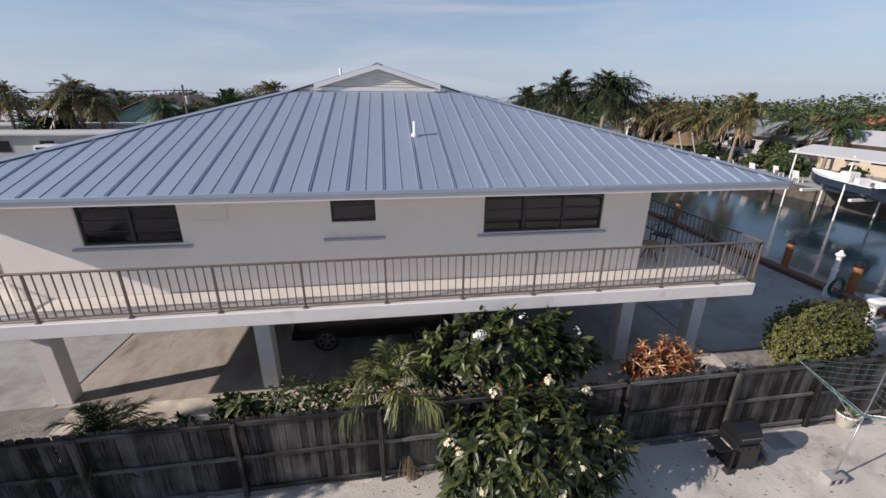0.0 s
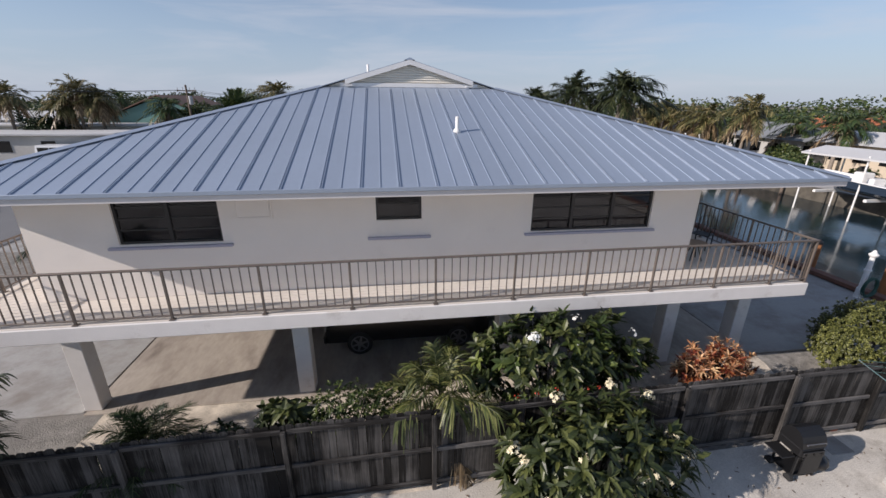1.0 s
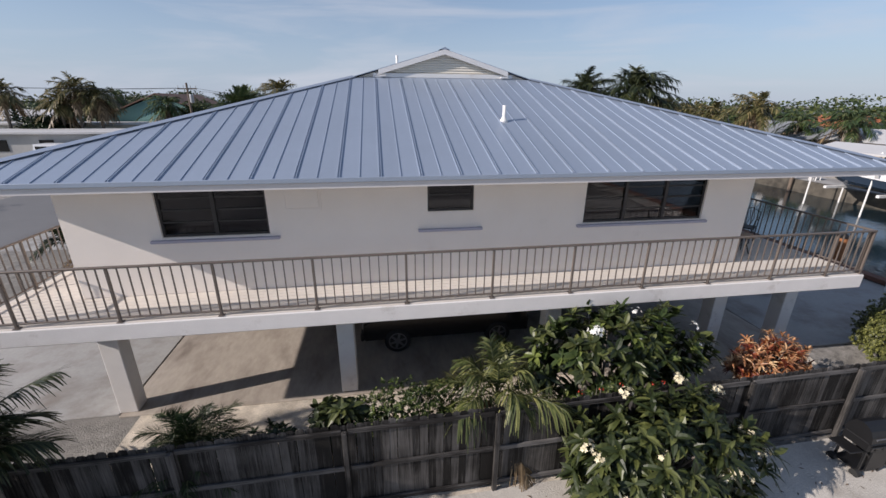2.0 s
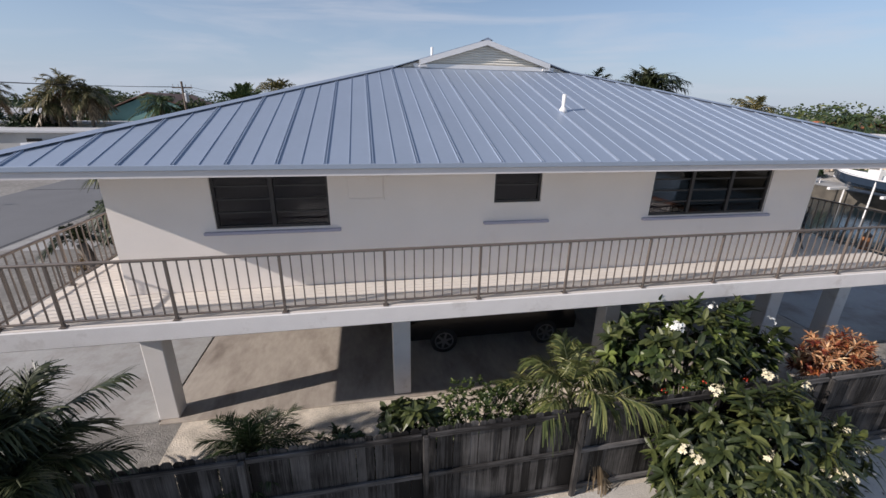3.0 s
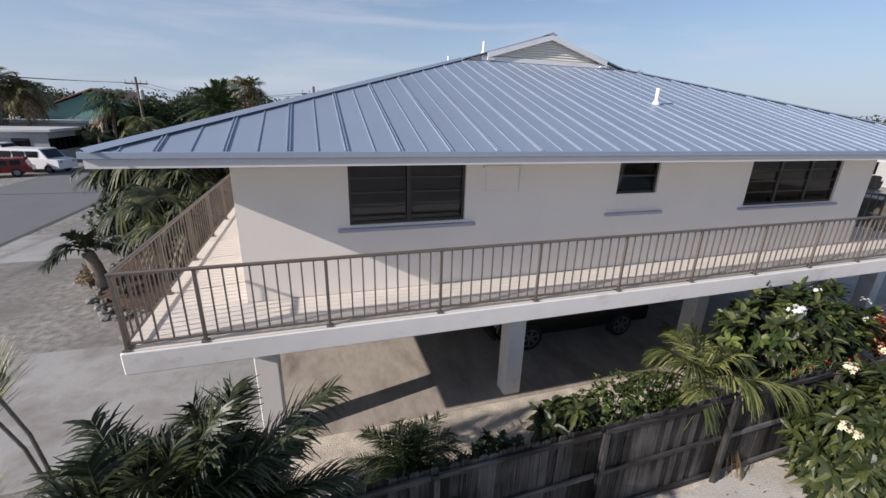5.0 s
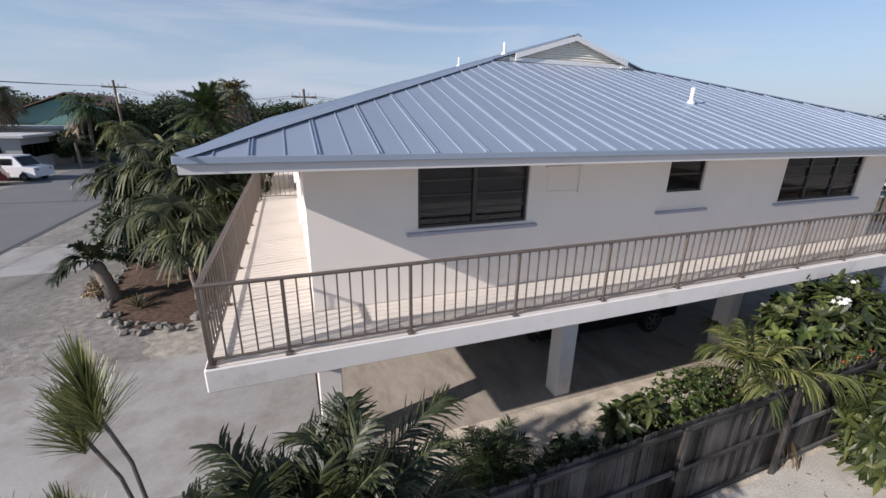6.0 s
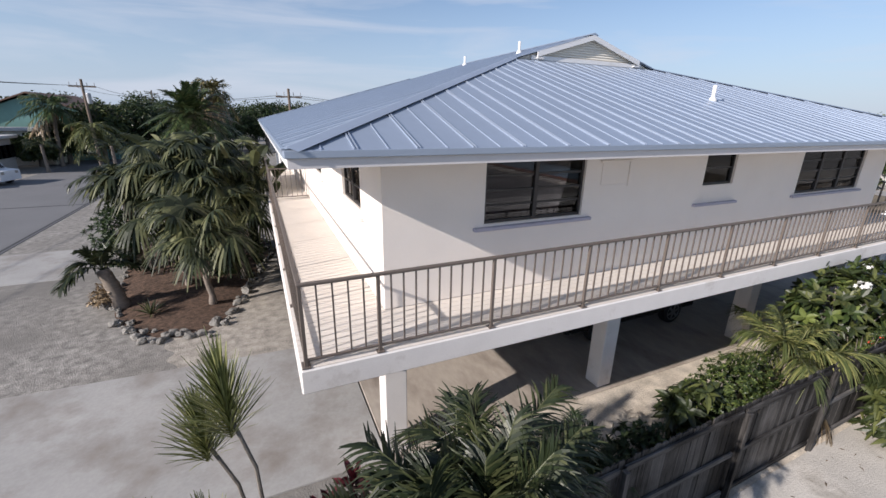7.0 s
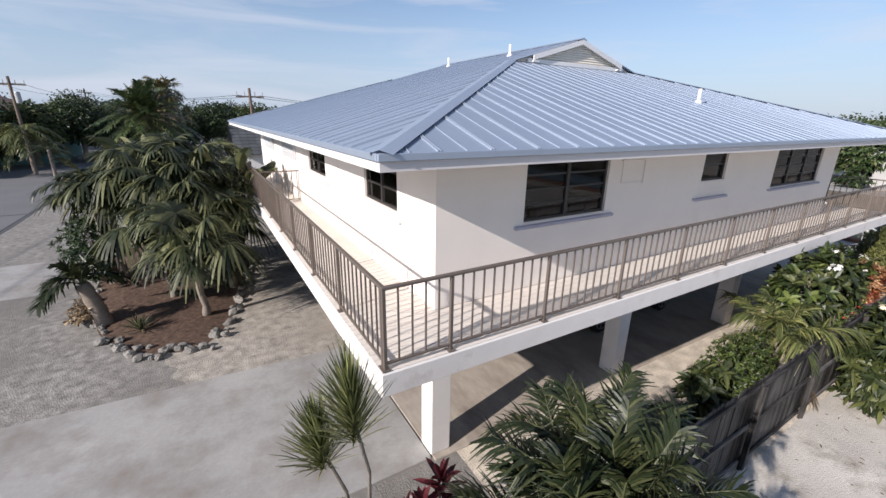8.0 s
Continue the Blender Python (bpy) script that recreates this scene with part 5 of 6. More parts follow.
part("mirror", boxed(CX - 0.95, CX - 0.8, CY - 1.08, CY - 0.88, CZ + 1.08, CZ + 1.22, c=0.02), CARPAINT, car)

# ---- porch furniture over the patio ----
IRON = material("black_iron", (0.018, 0.018, 0.02), 0.55, 0.4, vary=0.1, bump=0.05)
WOODTOP = material("weathered_teak", (0.30, 0.21, 0.14), 0.7, vary=0.2, bump=0.2, stretch=(1, 6, 6))


def patio_table(x, y, r, hgt, mat, label):
    t = thing("patio_table", (x, y, DECK_Z), label, "table")
    b = Build()
    b.lathe(x, y, [(r - 0.01, DECK_Z + hgt - 0.03), (r, DECK_Z + hgt - 0.015), (r - 0.01, DECK_Z + hgt)], 28)
    part("tabletop", b, mat, t)
    for k in range(4):
        a = k * math.pi / 2 + 0.6
        lg = Build()
        lg.tube([(x + 0.2 * r * math.cos(a), y + 0.2 * r * math.sin(a), DECK_Z + hgt - 0.03), (x + 0.45 * r * math.cos(a), y + 0.45 * r * math.sin(a), DECK_Z + hgt * 0.5), (x + 0.8 * r * math.cos(a), y + 0.8 * r * math.sin(a), DECK_Z + 0.005)], 0.016, 7)
        part("leg", lg, IRON, t)
    return t


def patio_chair(label):
    t = thing("patio_chair", (0, 0, 0), label, "chair", "black iron chairs on the porch")
    part("seat", boxed(-0.24, 0.24, -0.23, 0.23, 0.42, 0.445, c=0.01), IRON, t)
    for sx in (-0.22, 0.22):
        for sy in (-0.2, 0.2):
            part("leg", boxed(sx - 0.014, sx + 0.014, sy - 0.014, sy + 0.014, 0, 0.42), IRON, t)
    bk = Build()
    bk.tube([(-0.22, 0.22, 0.44), (-0.22, 0.27, 0.85), (0, 0.29, 0.95), (0.22, 0.27, 0.85), (0.22, 0.22, 0.44)], 0.014, 7)
    part("back_frame", bk, IRON, t)
    for k in (-0.13, -0.04, 0.05, 0.14):
        sl = Build()
        sl.tube([(k, 0.22, 0.45), (k + 0.05, 0.255, 0.65), (k, 0.28, 0.9)], 0.009, 6)
        part("back_bar", sl, IRON, t)
    for sx in (-0.24, 0.24):
        ar = Build()
        ar.tube([(sx, 0.24, 0.66), (sx, -0.15, 0.67), (sx, -0.2, 0.43)], 0.012, 6)
        part("arm", ar, IRON, t)
    return t


patio_table(7.55, 4.3, 0.6, 0.74, IRON, "round black iron patio table on the porch")
patio_table(7.35, 1.75, 0.28, 0.5, WOODTOP, "small round wooden side table with iron legs")
chair = patio_chair("black wrought-iron armchair standing on the porch")
chair.matrix_basis = pose(7.5, 3.2, DECK_Z, 0, 0, 175)
for x, y, rz in ((8.35, 4.2, -80), (7.5, 5.3, 10), (8.25, 2.6, -60), (8.3, 6.6, -70), (7.15, 2.45, 150), (7.0, 5.0, 60), (8.4, 5.4, -100)):
    copy_thing(chair, pose(x, y, DECK_Z, 0, 0, rz))

lounge = thing("lounger", (11.6, 4.9, 0.03), "dark folding lounger in the shade under the porch", "lounger")
lb = Build()
for k in range(11):
    lb.box(10.8 + 0.13 * k, 10.9 + 0.13 * k, 4.6, 5.2, 0.33, 0.35)
part("bed_slat", lb, IRON, lounge)
part("backrest", boxed(12.2, 12.8, 4.6, 5.2, 0.36, 0.4, c=0.01), IRON, lounge)
for x in (10.9, 12.5):
    for y in (4.62, 5.15):
        part("leg", boxed(x, x + 0.04, y, y + 0.03, 0.03, 0.33), IRON, lounge)

# ---- seawall: mooring piles, post with hose, pedestal ----
PILE = material("orange_pile", (0.30, 0.12, 0.045), 0.75, vary=0.25, scale=3, bump=0.3, stretch=(3, 3, 0.5))
for x, y in ((17.7, 6.65), (17.75, 3.95), (17.7, 14.0), (17.7, 22.0)):
    t = thing("mooring_pile", (x, y, WATER_Z - 1), "orange-brown timber mooring pile with a black cap", "mooring pile", "piles along the seawall")
    pbld = Build()
    pbld.tube([(x, y, WATER_Z - 1), (x, y, 1.25)], 0.15, 14)
    part("shaft", pbld, PILE, t, smooth=False)
    cb = Build()
    cb.lathe(x, y, [(0.175, 1.2), (0.175, 1.28), (0.03, 1.42)], 14)
    part("cap", cb, BLACK, t, "black conical cap")
lp = thing("dock_post", (16.7, 3.95, 0.03), "white turned dock post with a coiled green hose", "post")
lb2 = Build()
lb2.lathe(16.7, 3.95, [(0.12, 0.03), (0.12, 0.4), (0.085, 0.45), (0.085, 1.1), (0.12, 1.14), (0.085, 1.2), (0.08, 1.65), (0.13, 1.7), (0.15, 1.76), (0.08, 1.82), (0.05, 1.9), (0.01, 1.93)], 16)
part("post", lb2, WHITE, lp, smooth=False)
HOSE = material("green_hose", (0.03, 0.09, 0.07), 0.5, vary=0.1, bump=0.05)
hs = Build()
pts = []
for i in range(120):
    a = i * 2 * math.pi / 20
    rr = 0.34 + 0.03 * math.sin(i * 0.7)
    pts.append((16.7 + rr * math.cos(a) * 0.8, 3.75 - 0.02 * (i / 20), 0.55 + rr * math.sin(a) * 1.1))
hs.tube(pts, 0.018, 6)
part("hose", hs, HOSE, lp, "coiled dark green hose")
pe = Build()
pe.lathe(15.9, 1.9, [(0.25, 0.03), (0.25, 0.12), (0.12, 0.2), (0.1, 0.7), (0.16, 0.8), (0.3, 0.95), (0.3, 1.05), (0.12, 1.06)], 18)
solid("pedestal", pe, WHITE, "white turned pedestal on the patio", "pedestal", origin=(15.9, 1.9, 0.03))


# ---- neighbourhood: palms, poles, houses, vehicles, far bank ----
WIND = (-0.22, 0.05, 0.0)
for x, y, h, L, n in ((13.6, 24.5, 7.3, 3.0, 34), (15.0, 20.0, 7.5, 3.0, 40), (13.2, 30.0, 6.8, 2.4, 20), (16.0, 40.0, 7.4, 2.4, 16)):
    feather_palm("coconut_palm", (x, y, 0), h, "tall windblown coconut palm beyond the house", n, L, 0.8, 0.08, 0.16, lean=(0.5, 0.2), mat=LEAF_PALM_DARK, wind=(0.18, 0.0, 0.02), group="coconut palms beyond the house", droop=(0.3, 0.75), count=32, up=(-0.2, 1.3), dry=2)
for x, y, h, n in ((37.8, 47.0, 5.8, 24), (36.9, 49.4, 5.4, 24), (39.6, 44.5, 5.2, 22), (39.1, 40.4, 5.4, 22), (39.1, 34.3, 6.1, 26), (48.0, 36.7, 4.6, 18), (46.6, 30.1, 5.0, 20), (40.2, 51.1, 5.8, 20), (54.2, 34.7, 4.7, 16)):
    feather_palm("coconut_palm", (x, y, 0.1), h, "coconut palm with ragged fronds on the far bank", n, 2.9, 0.95, 0.13, 0.17, lean=(0.6, 0.3), mat=LEAF_GOLD if n > 21 else LEAF_PALM, wind=WIND, group="coconut palms on the far bank", droop=(0.3, 0.75), count=22, up=(-0.25, 1.25), dry=7)
for x, y, h, n in ((-38.6, 51.9, 7.8, 26), (-36.4, 52.2, 7.0, 24), (-46.5, 52.0, 7.3, 22), (-40.4, 51.6, 6.0, 22), (-28.4, 51.5, 6.0, 20), (-44.0, 70.0, 6.9, 20), (-13.4, 46.0, 7.7, 22)):
    feather_palm("coconut_palm", (x, y, 0), h, "tall coconut palm with yellowing fronds beyond the road", n, 2.8, 0.95, 0.12, 0.17, lean=(0.4, 0.0), mat=LEAF_GOLD if n > 21 else LEAF_PALM, wind=WIND, group="coconut palms beyond the road", droop=(0.3, 0.75), count=22, up=(-0.25, 1.25), dry=7)
feather_palm("date_palm", (-13.8, 33.0, 0), 5.45, "big date palm with a full round crown", 84, 3.4, 0.6, 0.085, 0.3, mat=LEAF_PALM, droop=(0.25, 0.6), count=36, up=(-0.4, 1.4), hang=0.2)
feather_palm("yellow_palm", (-24.2, 48.0, 0), 4.0, "yellowing palm beside the pole", 20, 3.0, 0.7, 0.08, 0.13, mat=LEAF_YELLOW, droop=(0.5, 0.9), count=20, up=(-0.4, 1.0))
for x, y in ((-21.8, 43.3), (-27.8, 46.2)):
    feather_palm("young_palm", (x, y, 0), 2.6, "young palm beside the white bungalow", 11, 1.9, 0.55, 0.07, 0.13, mat=LEAF_PALM_DARK, count=18, up=(0.0, 1.2))


def far_tree(x, y, h, r, seed, label, mat=LEAF_FAR, leaves=1900, size=0.4):
    t = thing("tree", (x, y, 0), label, "tree")
    tr, lf = Build(), Build()
    tr.tube([(x, y, -0.1), (x + 0.1, y, h * 0.3), (x, y, h * 0.55)], [0.28, 0.22, 0.14], 8)
    pts = clump_points((x, y, h * 0.58), (r, r, h * 0.42), leaves, seed, 0.45, -0.8)
    for p, v in pts[::40]:
        tr.tube([(x, y, h * 0.4), p], [0.12, 0.03], 5, caps=False)
    rr = random.Random(seed)
    for p, v in pts:
        for k in range(3):
            d = unit(v + Vector((rr.gauss(0, 0.8), rr.gauss(0, 0.8), rr.gauss(0, 0.6))))
            blade(lf, p, d, size * rr.uniform(0.6, 1.2), size * 0.5, 0.3, 0.3, 2, v)
    part("trunk", tr, BARK, t)
    part("crown", lf, mat, t)


for i, (x, y, h, r) in enumerate(((-22.5, 60.0, 7.2, 3.2), (-25.6, 55.0, 6.8, 2.8), (-28.6, 54.2, 4.6, 2.2), (-21.0, 66.0, 6.6, 3.0), (-36.0, 80.0, 8.2, 4.6), (-27.0, 88.0, 9.0, 4.2), (-8.0, 66.0, 7.4, 3.2), (-3.5, 72.0, 7.0, 3.2), (-1.0, 80.0, 7.8, 4.0), (-13.5, 64.0, 6.6, 3.6), (-41.0, 86.0, 8.4, 4.5), (-47.0, 82.0, 7.4, 4.0), (-42.5, 51.9, 4.8, 2.6), (-30.2, 51.8, 3.4, 1.8))):
    far_tree(x, y, h, r, 300 + i, "broad dark green tree beyond the road", LEAF_FAR if i % 3 else LEAF_DARK)
for i, (x, y, h, r) in enumerate(((-18.5, 78.0, 7.6, 3.6), (-18.0, 92.0, 9.0, 4.4), (-22.0, 104.0, 8.6, 4.4), (-15.0, 74.0, 6.8, 3.6), (-9.5, 76.0, 7.4, 3.6), (-5.0, 82.0, 7.8, 3.8), (-52.0, 92.0, 8.0, 4.5))):
    far_tree(x, y, h, r, 380 + i, "dense dark tree at the end of the road", LEAF_DARK if i % 2 else LEAF_FAR)
for i, (x, y, h, r) in enumerate(((-37.0, 6.0, 6.0, 3.0), (-36.0, 13.0, 5.2, 2.6), (-38.0, 19.0, 6.0, 3.2))):
    far_tree(x, y, h, r, 400 + i, "broad tree on the other side of the road", LEAF_DARK, 500)
# added out of view, to throw shade on the fence and near yard
far_tree(-16.4, -5.9, 5.4, 2.1, 420, "small unseen tree added to shade the fence and yard", LEAF_DARK, 700, 0.3)
for i, (x, y, h, r) in enumerate(((41.9, 9.6, 5.8, 2.7), (46.0, 15.8, 5.4, 2.5), (49.2, 47.8, 5.4, 2.8), (41.4, 52.7, 4.8, 2.4), (54.2, 26.5, 5.1, 2.8), (42.7, 32.2, 2.7, 1.4), (39.6, 28.1, 2.3, 1.3), (38.6, 38.3, 2.2, 1.3))):
    far_tree(x, y, h, r, 330 + i, "green tree on the far bank", LEAF_FAR if i % 2 else LEAF_PALM)


for i in range(9):
    bx_, by_ = 39.8 + 1.6 * ((i * 0.618) % 1), 9 + 4.6 * i
    shrub("bank_shrub", (bx_, by_, 0.1), (bx_, by_, 0.75), (1.0, 1.2, 0.8), 60, 7, 0.45, 0.2, LEAF_FAR if i % 2 else LEAF_DARK, "leafy shrub on the far bank", 700 + i, limb=0.04)


def pine(x, y, h, seed):
    t = thing("island_pine", (x, y, 0), "slender dark island pine above the roofs", "tree")
    tr, lf = Build(), Build()
    tr.tube([(x, y, 0), (x, y, h)], [0.2, 0.03], 7)
    rr = random.Random(seed)
    for i in range(26):
        z = h * (0.25 + 0.75 * i / 26)
        L = 1.7 * (1 - i / 27) + 0.15
        for k in range(6):
            a = k * 1.047 + i * 0.5
            for s in (0.5, 1.0):
                strap(lf, (x, y, z), (math.cos(a), math.sin(a), 0.25), L * s, 0.5, -0.05, 2)
    part("trunk", tr, BARK, t)
    part("crown", lf, LEAF_DARK, t)


pine(36.9, 55.6, 11.3, 1)
pine(38.2, 56.0, 11.6, 2)
pine(-44.0, 58.6, 8.9, 3)
pine(-50.5, 58.8, 8.0, 4)

# far woods on the horizon
fw = Build()
rr = random.Random(77)
for i in range(230):
    a = radians(-82 + 164 * (i + rr.random()) / 230)
    D = rr.uniform(105, 170)
    x, y = D * math.sin(a), D * math.cos(a)
    h, r = rr.uniform(5.4, 8.0) * D / 130, rr.uniform(3.5, 6.5)
    for p, v in clump_points((x, y, h * 0.5), (r, r, h * 0.5), 170, 500 + i, 0.6, -0.6):
        d = unit(v + Vector((rr.gauss(0, 0.8), rr.gauss(0, 0.8), rr.gauss(0, 0.5))))
        blade(fw, p, d, rr.uniform(0.7, 1.3), 0.7, 0.3, 0.3, 2, v)
solid("far_woods", fw, LEAF_FAR, "belt of distant dark green trees on the horizon", "trees", "stuff")

# poles and wires
WOODPOLE = material("pole_wood", (0.17, 0.13, 0.10), 0.9, vary=0.2, bump=0.3, stretch=(4, 4, 0.5))
TRANSF = material("transformer_grey", (0.4, 0.41, 0.42), 0.5, 0.3, vary=0.05, bump=0.05)


def utility_pole(x, y, h, can):
    t = thing("utility_pole", (x, y, 0), "brown timber utility pole with a crossarm", "utility pole")
    b = Build()
    b.tube([(x, y, 0), (x, y, h)], [0.17, 0.11], 10)
    part("pole", b, WOODPOLE, t)
    part("crossarm", boxed(x - 1.1, x + 1.1, y - 0.05, y + 0.05, h - 0.75, h - 0.63), WOODPOLE, t)
    for k in (-1.0, -0.4, 0.4, 1.0):
        i = Build()
        i.tube([(x + k, y, h - 0.63), (x + k, y, h - 0.3)], 0.035, 7)
        part("insulator", i, TRANSF, t)
    if can:
        c = Build()
        c.lathe(x + 0.35, y - 0.1, [(0.2, h - 2.3), (0.22, h - 2.2), (0.22, h - 1.4), (0.18, h - 1.3)], 14)
        part("transformer", c, TRANSF, t, "grey transformer can")


POLES = ((-24.75, 50.0, 8.6), (-27.75, 100.0, 9.7), (-6.4, 36.5, 7.8))
for i, q in enumerate(POLES):
    utility_pole(*q, i == 0)
wires = Build()
for (x0, y0, z0), (x1, y1, z1) in (((-24.75, 50.0, 8.0), (-27.75, 100.0, 9.1)), ((-27.75, 100.0, 9.1), (-6.4, 36.5, 7.2)), ((-24.75, 50.0, 8.0), (-36.0, -10.0, 8.2)), ((-6.4, 36.5, 7.2), (24.0, 60.0, 7.8))):
    for o in (-0.9, 0.9):
        wires.tube([(x0 + (x1 - x0) * s + o, y0 + (y1 - y0) * s, z0 + (z1 - z0) * s - 3.0 * s * (1 - s)) for s in [i / 12 for i in range(13)]], 0.018, 4, caps=False)
solid("overhead_wires", wires, BLACK, "thin black overhead wires between the poles", "wires")


def bungalow(name, x0, x1, y0, y1, wall_h, roof_h, wall, roofm, label, axis="x", over=0.5, flat=False, base=0.0, wins=3, face="-y"):
    """A plain house: walls, pitched or flat roof, windows on the face that shows."""
    t = thing(name, ((x0 + x1) / 2, (y0 + y1) / 2, base), label, "house")
    part("wall", boxed(x0, x1, y0, y1, base, base + wall_h), wall, t)
    r = Build()
    z = base + wall_h + 0.003
    X0, X1, Y0, Y1 = x0 - over, x1 + over, y0 - over, y1 + over
    if flat:
        r.box(X0, X1, Y0, Y1, z, z + 0.28, c=0.04)
    elif axis == "x":
        ym = (y0 + y1) / 2
        r.grid([[(x, Y0, z), (x, ym, z + roof_h), (x, Y1, z)] for x in (X0, X1)])
        r.grid([[(x, Y0, z - 0.15), (x, ym, z + roof_h - 0.15), (x, Y1, z - 0.15)] for x in (X1, X0)])
        for x in (X0, X1):
            r.face((x, Y0, z - 0.15), (x, Y0, z), (x, ym, z + roof_h), (x, Y1, z), (x, Y1, z - 0.15), (x, ym, z + roof_h - 0.15))
    else:
        xm = (x0 + x1) / 2
        r.grid([[(X0, y, z), (xm, y, z + roof_h), (X1, y, z)] for y in (Y0, Y1)])
        for y in (Y0, Y1):
            r.face((X0, y, z - 0.15), (X0, y, z), (xm, y, z + roof_h), (X1, y, z), (X1, y, z - 0.15), (xm, y, z + roof_h - 0.15))
    part("roof", r, roofm, t)
    if not flat:
        if axis == "x":
            for x in (x0 + 0.01, x1 - 0.01):
                g = Build()
                g.face((x, y0, z - 0.01), (x, y1, z - 0.01), (x, (y0 + y1) / 2, z + roof_h * 0.9))
                part("gable", g, wall, t)
        else:
            for y in (y0 + 0.01, y1 - 0.01):
                g = Build()
                g.face((x0, y, z - 0.01), (x1, y, z - 0.01), ((x0 + x1) / 2, y, z + roof_h * 0.9))
                part("gable", g, wall, t)
    for k in range(wins):
        for f in face.split():
            if f == "-y":
                c = x0 + (x1 - x0) * (k + 0.5) / wins
                q = (c - 0.7, c + 0.7, y0 - 0.06, y0 - 0.004, base + wall_h * 0.4, base + wall_h * 0.8)
            else:
                c = y0 + (y1 - y0) * (k + 0.5) / wins
                xs = (x0 - 0.06, x0 - 0.004) if f == "-x" else (x1 + 0.004, x1 + 0.06)
                q = (*xs, c - 0.7, c + 0.7, base + wall_h * 0.4, base + wall_h * 0.8)
            w = part("window", boxed(*q), TINTED, t)
    return t


FARWHITE = material("far_white_wall", (0.42, 0.415, 0.40), 0.8, vary=0.08, bump=0.1)
TEAL = material("teal_siding", (0.17, 0.33, 0.31), 0.8, vary=0.08, bump=0.1)
BROWNROOF = material("brown_shingle", (0.20, 0.12, 0.09), 0.9, vary=0.15, bump=0.3)
ORANGEROOF = material("orange_tile", (0.42, 0.14, 0.06), 0.8, vary=0.15, bump=0.4)
GREYROOF = material("grey_shingle", (0.24, 0.25, 0.26), 0.85, vary=0.12, bump=0.3)
WHITEROOF = material("white_membrane", (0.52, 0.52, 0.52), 0.7, vary=0.06, scale=0.4, bump=0.1)
TANWALL = material("tan_wall", (0.50, 0.42, 0.32), 0.85, vary=0.08, bump=0.1)
bungalow("teal_house", -39.0, -25.0, 58.0, 72.0, 4.4, 3.1, TEAL, BROWNROOF, "teal two-storey house with a brown gabled roof", axis="y", wins=3)
bungalow("white_bungalow", -54.0, -31.4, 45.0, 50.0, 3.0, 0.5, FARWHITE, WHITEROOF, "long white bungalow with a flat pale roof", flat=True, wins=5, face="-y +x")
bungalow("grey_bungalow", -54.0, -29.5, 53.4, 57.0, 3.5, 0.5, CREAMTRIM, WHITEROOF, "low bungalow with a flat grey-white roof", flat=True, wins=4)
bungalow("white_shed", -62.0, -48.0, 60.0, 67.0, 4.0, 1.2, FARWHITE, WHITEROOF, "white house with a shallow pale roof", wins=3)
bungalow("canal_house", 47.6, 55.0, 34.7, 44.5, 2.9, 1.0, FARWHITE, GREYROOF, "white canal house with a low grey roof", axis="y", wins=4, face="-x -y", over=1.0)
bungalow("canal_house", 48.0, 54.2, 24.8, 32.2, 3.0, 1.2, TANWALL, WHITEROOF, "tan canal house with a pale low roof", axis="y", wins=3, face="-x -y", over=0.9)
bungalow("canal_house", 46.0, 52.5, 13.3, 22.4, 3.0, 1.3, FARWHITE, GREYROOF, "white canal house behind the boat shelter", axis="y", wins=3, face="-x -y", over=0.9)
bungalow("canal_house", 41.0, 47.6, 0.2, 10.1, 3.1, 1.4, FARWHITE, WHITEROOF, "white house with a pale roof beside the canal", axis="y", wins=4, face="-x", over=0.9)
bungalow("canal_house", 41.0, 46.8, 49.4, 59.3, 3.4, 1.5, CREAMTRIM, WHITEROOF, "cream canal house behind the palms", axis="y", wins=4, face="-x -y", over=0.9)
bungalow("orange_house", 86.0, 98.0, 58.0, 70.0, 2.7, 1.9, TANWALL, ORANGEROOF, "tan two-storey house with an orange tiled roof", axis="y", wins=4, face="-x -y", over=0.8)
bungalow("grey_house", 57.4, 65.6, 47.8, 57.6, 2.8, 1.4, FARWHITE, GREYROOF, "far white house with a grey pitched roof", axis="y", wins=3, face="-x", over=0.8)

# neighbour's tiled roof behind the walkway
nb = thing("tiled_house", (-2.9, 33.0, 0), "white house with a dark grey tiled roof", "house")
part("wall", boxed(-8.0, 1.8, 29.6, 37.0, 0, 3.0), WHITE, nb)
TILE = material("dark_roof_tile", (0.075, 0.08, 0.085), 0.8, vary=0.15, bump=0.2, rand=0.2)
nr = Build()
nr.grid([[(x, 29.0, 2.9), (x, 33.3, 5.05), (x, 37.6, 2.9)] for x in (-8.6, 2.0)])
rf = part("roof", nr, TILE, nb, "dark grey tiled roof")
tm = Build()
tm.grid([[(0.01, 0.0, 0.035), (0.5, 0.0, 0.035)], [(0.01, 0.42, 0.215), (0.5, 0.42, 0.215)]])
tm.face((0.01, 0, 0.0), (0.5, 0, 0.0), (0.5, 0, 0.035), (0.01, 0, 0.035))
tile_me = tm.mesh("roof_tile", TILE)
for i in range(20):
    for j in range(10):
        piece("roof_tile", tile_me, (-8.55 + 0.52 * i, 29.0 + 0.43 * j, 2.915 + 0.215 * j), rf)

# tiki hut on the far bank
tk = thing("tiki_hut", (37.8, 40.4, 0.1), "thatched tiki hut on the far bank", "hut")
th = Build()
th.lathe(37.8, 40.4, [(2.3, 1.9), (2.2, 2.1), (1.1, 2.8), (0.1, 3.4)], 18)
part("thatch", th, LEAF_DRY, tk)
